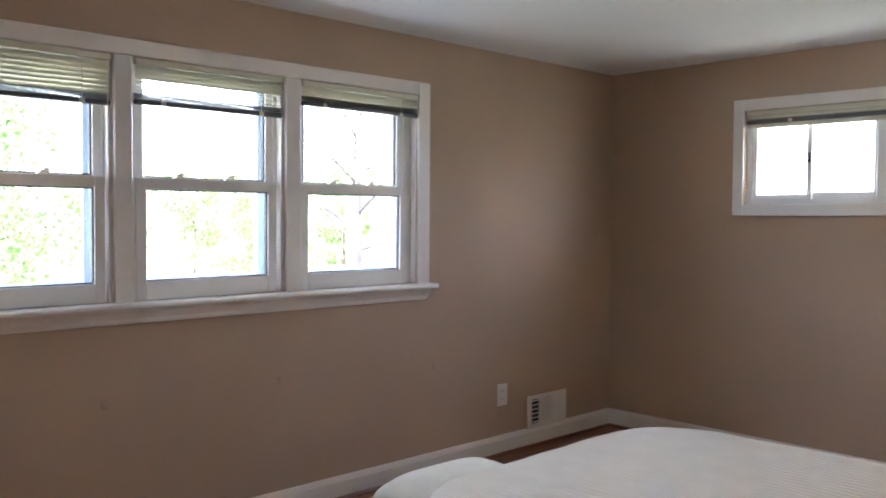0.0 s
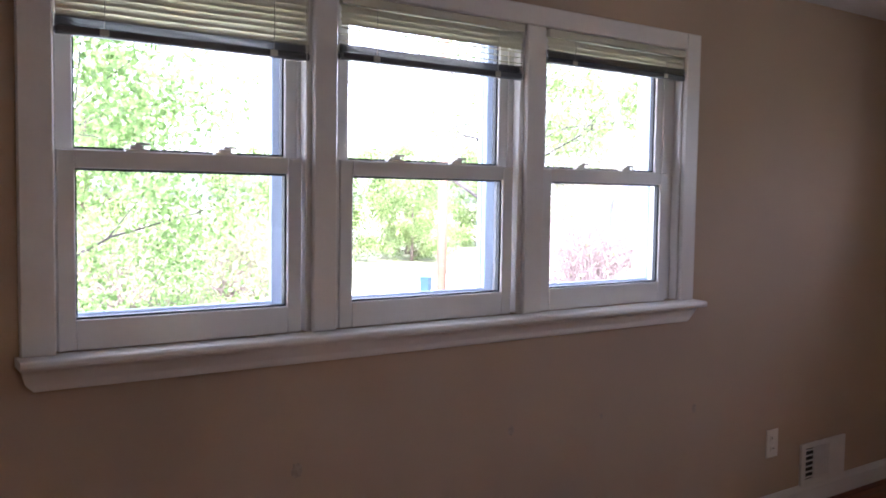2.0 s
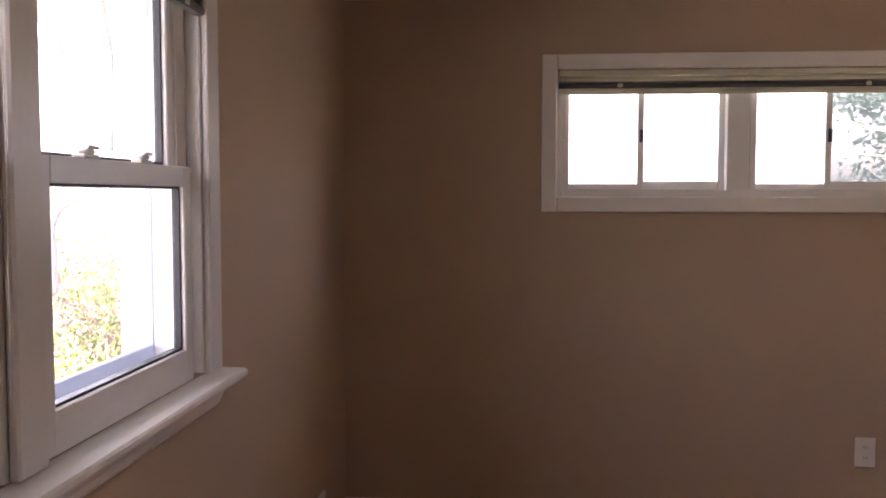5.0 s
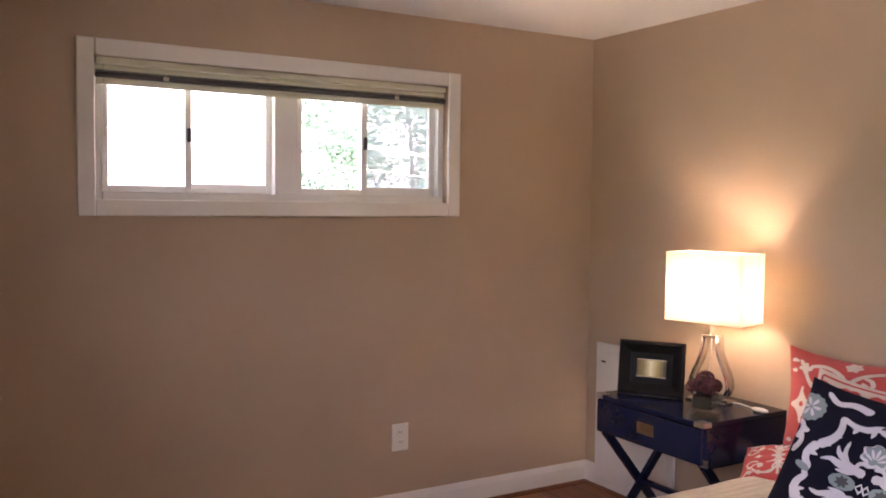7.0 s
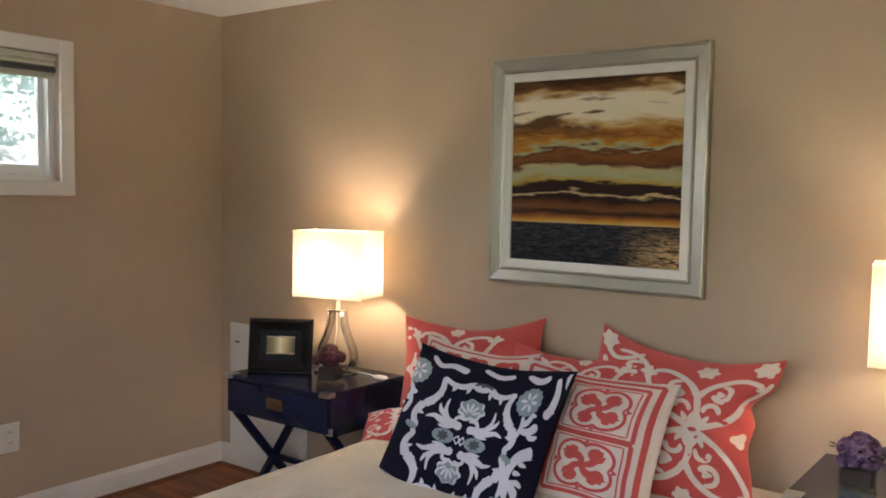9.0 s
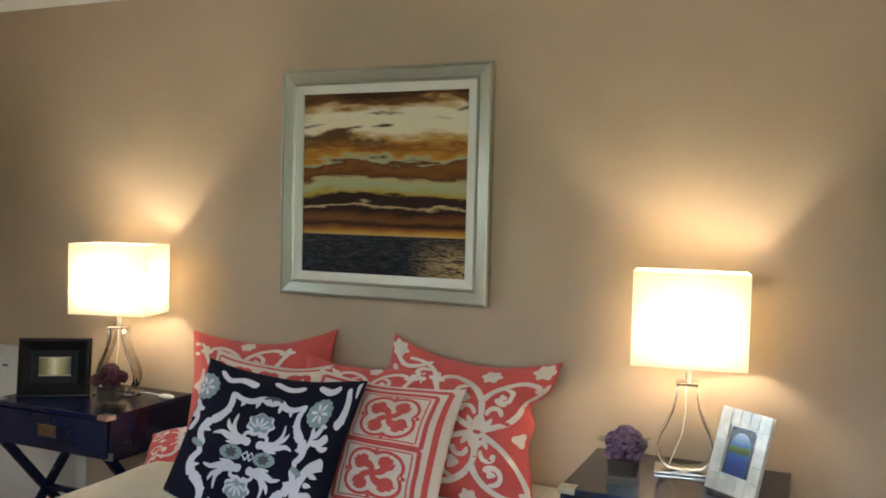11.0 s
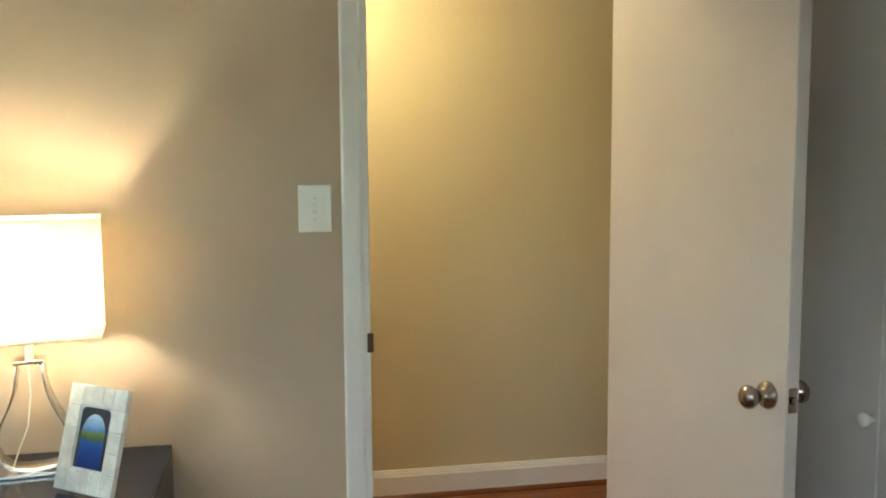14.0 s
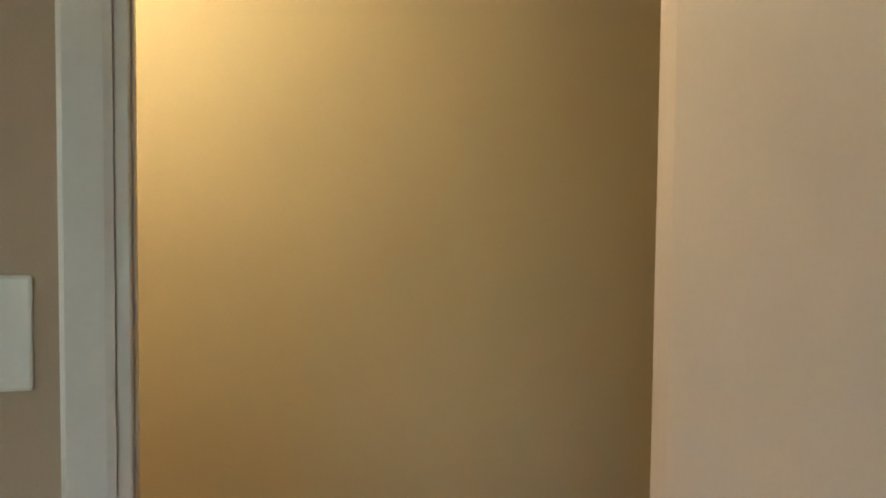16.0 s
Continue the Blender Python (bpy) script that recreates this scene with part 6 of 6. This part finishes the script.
def tree(name_label, m, height, crown_r, leaves, leaf_size, seed, bark, leafm, first=0.25, lean=0.0, girth=0.12, group="", clump=0.10):
    """Tapered trunk, forking limbs and twigs, and leaves gathered at the twig ends."""
    q = np.random.RandomState(seed)
    t = thing("tree", name_label, "tree", m, group)
    top = Vector((lean, 0.1 * lean, height * 0.75))
    trunk_pts = [Vector((top.x * f + 0.10 * math.sin(f * 5 + seed), top.y * f + 0.08 * math.cos(f * 4 + seed), top.z * f)) for f in (0, 0.15, 0.35, 0.6, 0.8, 1.0)]
    part("trunk", tube(trunk_pts, [girth * k for k in (1.25, 1.0, 0.85, 0.62, 0.42, 0.18)], 10), bark, t, "", True)
    tips = []
    limbs = bmesh.new()
    for i in range(16):
        f = first + (1 - first) * (i + q.uniform(0, 1)) / 16
        k = min(int(f * 5), 4)
        base = trunk_pts[k].lerp(trunk_pts[k + 1], f * 5 - k) if f < 1 else trunk_pts[-1]
        a = i * 2.4 + q.uniform(-0.4, 0.4)
        L = crown_r * q.uniform(0.65, 1.05) * (1.1 - 0.5 * abs(f - 0.55))
        up = q.uniform(0.15, 0.7)
        d = Vector((math.cos(a), math.sin(a), up)).normalized()
        mid = base + d * L * 0.5 + Vector((0, 0, 0.06 * L))
        end = base + d * L + Vector((q.uniform(-.15, .15), q.uniform(-.15, .15), -0.02)) * L
        g = girth * 0.42 * (1.15 - f)
        add_tube(limbs, [base, mid, end], [g, g * 0.6, g * 0.18], 6)
        for j in range(6):
            h = 0.35 + 0.65 * j / 5
            b2 = base.lerp(mid, h * 2) if h < 0.5 else mid.lerp(end, h * 2 - 1)
            d2 = (d + Vector(q.normal(size=3)) * 0.75).normalized()
            e2 = b2 + d2 * L * q.uniform(0.18, 0.42)
            add_tube(limbs, [b2, b2.lerp(e2, 0.5) + Vector((0, 0, 0.03)), e2], [g * 0.35, g * 0.22, g * 0.08], 4)
            tips += [tuple(e2), tuple(b2.lerp(e2, 0.6))]
        tips.append(tuple(end))
    part("limbs", limbs, bark, t)
    V, F = leaf_cloud(leaves, tips, crown_r * clump, leaf_size, seed + 1)
    soup("crown", V, F, leafm, t, "loose crown of small leaves")
    return t


# leafy maple close to the house
tree("young maple in fresh green leaf close to the house", pose(1.3, 11.0, GROUND), 7.0, 3.7, 34000, 0.07, 5, SHADEBARK, LEAFB, 0.06, 0.3, 0.11, clump=0.065)
tree("spring-green tree beyond the lawn", pose(-8.12, 18.06, GROUND), 8.0, 3.4, 7000, 0.15, 9, BARK, LEAF, 0.2, 0.2, 0.13)
# street trees and woods beyond
far = tree("tall spring-green tree across the street", pose(10.5, 47.0, GROUND), 11.5, 4.8, 14000, 0.24, 14, BARK, LEAF, 0.03, 0.4, 0.19, group="trees across the street")
for k, (x, y, r, s) in enumerate(((5.27, 42.74, 40, 0.7), (19.37, 45.56, 100, 0.62), (25.72, 48.5, 190, 0.66), (-4.6, 39.92, 260, 0.8), (33.47, 52.4, 310, 0.70), (30.0, 46.5, 15, 0.5), (43.34, 56.84, 70, 0.75), (-15.88, 37.1, 150, 0.9), (47.0, 46.5, 20, 1.25), (60.0, 47.0, 200, 0.8))):
    o = copy_thing(far, pose(x, y, GROUND, 0, 0, r))
    o.scale = (s, s, s)
# tree by the driveway, thinly leafed; its trunk's shade is put into the bark colour
tree("tree with sparse new leaves beside the street, trunk shade coloured in", pose(17.85, 23.0, GROUND), 13.0, 4.2, 11000, 0.11, 21, SHADEBARK, LEAF, 0.34, 0.5, 0.24, clump=0.13)
# tree behind the slider window
tree("green tree seen through the high sliding window", pose(31.5, -13.3, GROUND), 11.0, 4.4, 14000, 0.20, 33, BARK, LEAFP, 0.2, 0.2, 0.14)
tree("thin tree with sparse leaves beyond the slider", pose(37.7, 2.55, GROUND), 11.0, 3.0, 350, 0.15, 37, BARK, LEAF, 0.3, 0.2, 0.09)
# awning bracket outside the triple window: a flat arm leaning out from the wall, its front bar, a hook and a pull rod
YO = YA + TH
aw = thing("awning_bracket", "pale weathered metal awning arm with a bent hook outside the window", "awning bracket")
arm = bmesh.new()
add_box(arm, 3.196, 3.204, -0.020, 0.020, 0.0, 1.0, 0.002)
for v in arm.verts:
    v.co = Vector((v.co.x, YO + 0.022 + 0.285 * v.co.z + v.co.y, 1.38 + 0.86 * v.co.z))
part("arm", arm, ALUM, aw)
part("wall_plate", bx(3.17, 3.23, YO + 0.001, YO + 0.008, 1.32, 1.46, 0.002), ALUM, aw)
part("front_bar", bx(2.30, 3.21, YO + 0.255, YO + 0.285, 2.165, 2.20, 0.004), ALUM, aw)
part("hook", tube([(3.2, YO + 0.085, 1.575), (3.2, YO + 0.13, 1.56), (3.2, YO + 0.20, 1.515), (3.2, YO + 0.222, 1.47), (3.2, YO + 0.22, 1.36), (3.2, YO + 0.215, 1.29)], [0.011, 0.011, 0.011, 0.011, 0.010, 0.008], 8), ALUM, aw, "bent rod hook", True)
part("pull_rod", tube([(3.2, YO + 0.055, 1.66), (3.2, YO + 0.05, 1.9), (3.2, YO + 0.07, 2.04), (3.2, YO + 0.10, 2.08), (3.2, YO + 0.08, 2.13), (3.2, YO + 0.09, 2.19)], 0.0065, 8), ALUM, aw, "thin kinked rod", True)


def bush(label, m, r, h, twigs, leaves, leafm, size, seed, flowers=0):
    q = np.random.RandomState(seed)
    t = thing("bush", label, "bush", m, "garden bushes")
    tw = bmesh.new()
    tips = []
    for i in range(twigs):
        a, e = q.uniform(0, math.tau), q.uniform(0.25, 1.3)
        L = q.uniform(0.7, 1.1)
        d = Vector((math.cos(a) * math.cos(e) * r, math.sin(a) * math.cos(e) * r, math.sin(e) * h)) * L
        s0 = Vector((q.uniform(-.15, .15) * r, q.uniform(-.15, .15) * r, 0))
        mid = s0 + d * 0.55 + Vector(q.normal(size=3)) * 0.06 * r
        add_tube(tw, [s0, mid, s0 + d], [0.018, 0.011, 0.004], 3, False)
        for j in range(4):
            b0 = mid.lerp(s0 + d, j / 4)
            e2 = b0 + Vector(q.normal(size=3)) * 0.19 * r
            add_tube(tw, [b0, e2], [0.009, 0.004], 3, False)
            tips.append(tuple(e2))
        tips.append(tuple(s0 + d))
    part("twigs", tw, TWIGS, t)
    if leaves:
        V, F = leaf_cloud(leaves, tips, 0.08 * r, size, seed + 1, 0.0)
        soup("leaves", V, F, leafm, t)
    if flowers:
        V, F = leaf_cloud(flowers, tips[::3], 0.05 * r, 0.06, seed + 2, -0.5)
        soup("blossom", V, F, BLOSSOM, t, "white blossom")
    return t


NEAR_BUSHES = [
    (16.83, 13.97, 1.6, 2.2, 240, 500, SHRUB, 900),
    (20.08, 14.54, 1.7, 2.4, 260, 300, SHRUB, 500),
    (17.68, 18.2, 1.6, 2.5, 280, 250, SHRUB, 0),
    (21.91, 19.61, 1.8, 2.8, 300, 250, SHRUB, 0),
    (24.73, 23.7, 1.9, 2.9, 300, 250, SHRUB, 120),
    (24.31, 15.24, 2.0, 2.6, 260, 600, SHRUB, 600),
    (15.14, 11.15, 1.1, 1.2, 140, 1500, SHRUB, 0)]
FAR_BUSHES = [
    (19.6, 12.0, 1.1, 2.0, 140, 1900, LEAF, 0),
    (20.6, 21.2, 1.15, 2.2, 180, 200, SHRUB, 140),
    (17.0, 20.6, 0.9, 0.32, 90, 600, SHRUB, 30),
    (15.6, 17.4, 0.7, 0.28, 80, 550, SHRUB, 60),
    (13.17, 34.28, 2.0, 2.4, 120, 3200, SHRUB, 0),
    (8.8, 32.87, 2.1, 2.6, 120, 3200, SHRUB, 0),
    (17.26, 37.1, 2.0, 2.4, 120, 2800, SHRUB, 0),
    (28.54, 30.05, 1.7, 2.2, 240, 300, SHRUB, 0)]
for k, (x, y, r, h, tw, lv, lm, fl_) in enumerate(NEAR_BUSHES + FAR_BUSHES):
    bush("twiggy garden shrub with white blossom" if fl_ else ("bare brown twiggy shrub in the lawn" if lv < 500 else "rounded green leafy shrub on the lawn"), pose(x, y, GROUND, 0, 0, 40 * k), r * 1.6, h * (2.25 if lv < 500 else 1.45), int(tw * 1.25), int(lv * 1.8), lm, 0.10, 50 + 3 * k, int(fl_ * 4.5))

# utility pole with its wires
pole = thing("utility_pole", "tall weathered brown wooden utility pole", "utility pole", pose(11.69, 17.29, GROUND))
part("pole", tube([(0, 0, 0), (0.02, 0, 5.0), (0.0, 0.02, 9.5)], [0.115, 0.105, 0.085], 14), POLEW, pole, "", True)
part("crossarm", bx(-0.9, 0.9, -0.06, 0.06, 8.7, 8.82), POLEW, pole)
pole_b = copy_thing(pole, pose(35.0, -40.0, GROUND, 0, 0, 20))
# cables sagging between the two poles
for dx, dz in ((-0.5, 0.0), (0.5, 0.06), (0.0, -0.55)):
    part("cable", tube([(dx + 23.31 * f, -57.29 * f, 8.82 + dz - 1.3 * f - 11.4 * f * (1 - f)) for f in [i / 20 for i in range(21)]], 0.016, 5), PLASTIC, pole, "pale overhead cable")


def bin_at(m, material, label):
    t = thing("wheelie_bin", label, "bin", m, "wheeled bins")
    b = bx(-0.27, 0.27, -0.3, 0.3, 0.06, 0.95, 0.03)
    for v in b.verts:
        f = 0.82 + 0.18 * v.co.z
        v.co.x *= f
        v.co.y *= f
    part("body", b, material, t)
    part("lid", bx(-0.3, 0.3, -0.33, 0.34, 0.95, 1.02, 0.025, 2), material, t)
    part("handle", tube([(-0.2, 0.36, 0.97), (0.2, 0.36, 0.97)], 0.018, 6), material, t)
    for x in (-0.25, 0.25):
        part("wheel", tube([(x - 0.03, 0.27, 0.1), (x + 0.03, 0.27, 0.1)], 0.1, 12), TYRE, t)
    return t


bin_at(pose(20.5, 30.85, GROUND, 0, 0, 30) @ Matrix.Diagonal((0.72, 0.72, 0.72, 1)), BLUEBIN, "blue wheeled recycling bin beside the street")
bin_at(pose(13.42, 17.5, GROUND, 0, 0, 200) @ Matrix.Diagonal((0.82, 0.82, 0.82, 1)), GREYBIN, "grey-green wheeled rubbish bin near the pole")

car = thing("car", "white parked estate car seen from behind in a driveway", "car", pose(28.6, 34.3, GROUND + 0.03, 0, 0, 35))
prof = [(-2.2, 0.35), (-2.25, 0.75), (-2.15, 1.0), (-1.95, 1.05), (-1.45, 1.62), (-0.9, 1.7), (0.5, 1.66), (1.15, 1.12), (2.0, 0.98), (2.25, 0.75), (2.25, 0.35)]
b = bmesh.new()
ra = [b.verts.new((x, -0.88 + 0.14 * max(0, z - 1.0), z)) for x, z in prof]
rb = [b.verts.new((x, 0.88 - 0.14 * max(0, z - 1.0), z)) for x, z in prof]
for k in range(len(prof)):
    b.faces.new((ra[k], ra[(k + 1) % len(prof)], rb[(k + 1) % len(prof)], rb[k]))
b.faces.new(ra[::-1]), b.faces.new(rb)
bmesh.ops.bevel(b, geom=list(b.edges), offset=0.04, segments=2, affect='EDGES')
part("body", b, CARW, car)
for s in (-1, 1):
    w = bmesh.new()
    for x0, x1 in ((-1.35, -0.45), (-0.38, 0.45)):
        add_box(w, x0, x1, s * 0.815 - 0.02, s * 0.815 + 0.02, 1.12, 1.52, 0.01)
    part("side_window", w, DARKGLASS, car)
    part("tail_lamp", bx(-2.27, -2.1, s * 0.75 - 0.1, s * 0.75 + 0.1, 0.85, 1.12, 0.02), LAMPRED, car)
    for x in (-1.4, 1.4):
        wheel = part("wheel", tube([(x, s * 0.72, 0.33), (x, s * 0.9, 0.33)], 0.33, 18), TYRE, car)
        part("rim", tube([(x, s * 0.88, 0.33), (x, s * 0.91, 0.33)], 0.2, 12), CHROME, wheel)
bm = bmesh.new()
vs = [bm.verts.new(p) for p in ((-1.99, -0.7, 1.10), (-1.99, 0.7, 1.10), (-1.53, 0.64, 1.58), (-1.53, -0.64, 1.58))]
bm.faces.new(vs)
bmesh.ops.translate(bm, verts=bm.verts, vec=(-0.02, 0, 0.02))
part("rear_window", bm, DARKGLASS, car)

house = thing("neighbour_house", "single-storey brick house with a white garage door across the street", "house", pose(39.96, 37.94, GROUND, 0, 0, -41))
part("wall", bx(-5.5, 6.5, 0.0, 7.0, 0, 2.9), BRICKW, house)
bm = bmesh.new()
rp = [(-0.5, 2.85), (3.5, 4.6), (7.5, 2.85)]
a = [bm.verts.new((-6.0, y, z)) for y, z in rp]
c = [bm.verts.new((7.0, y, z)) for y, z in rp]
for k in range(3):
    bm.faces.new((a[k], a[(k + 1) % 3], c[(k + 1) % 3], c[k]))
bm.faces.new(a[::-1]), bm.faces.new(c)
part("roof", bm, ROOFM, house)
gd = part("garage_door", bx(-5.0, -2.2, -0.06, -0.01, 0.02, 2.25, 0.01), SIDING, house)
for k in range(4):
    part("garage_pane", bx(-4.8 + k * 0.65, -4.35 + k * 0.65, -0.075, -0.06, 1.65, 1.95), DARKGLASS, gd)
for k in range(1, 4):
    part("panel_groove", bx(-5.0, -2.2, -0.066, -0.061, 0.55 * k - 0.012, 0.55 * k + 0.012), GASKET, gd)
for x in (0.2, 3.6):
    wf = part("window", bx(x, x + 1.5, -0.05, -0.01, 0.95, 2.2, 0.01), SIDING, house)
    for q in (0.06, 0.78):
        part("pane", bx(x + q, x + q + 0.66, -0.06, -0.05, 1.0, 2.15), DARKGLASS, wf)

# ---- floor boards, last ----
rb_ = random.Random(7)
BW = 0.057
lengths = {}


def board_mesh(length):
    key = round(length, 3)
    if key not in lengths:
        b = add_box(bmesh.new(), 0, key - 0.0012, 0, BW - 0.0012, -0.018, 0.0, 0.0012)
        me = bpy.data.meshes.new("plank")
        b.to_mesh(me)
        b.free()
        me.materials.append(OAK)
        lengths[key] = me
    return lengths[key]


def lay(x0, x1, y0, y1):
    y = y0
    while y < y1 - 0.005:
        x = x0
        while x < x1 - 0.01:
            l = rb_.choice((0.9, 1.2, 1.5, 1.8, 2.1))
            if x + l > x1 - 0.25:
                l = x1 - x
            o = new("plank", board_mesh(l))
            o.parent = floor
            o.location = (x, y, 0)
            x += l
        y += BW


lay(XD, XB - 0.001, 0.0, YA)
lay(-2.2, 3.0, YH, 0.0)
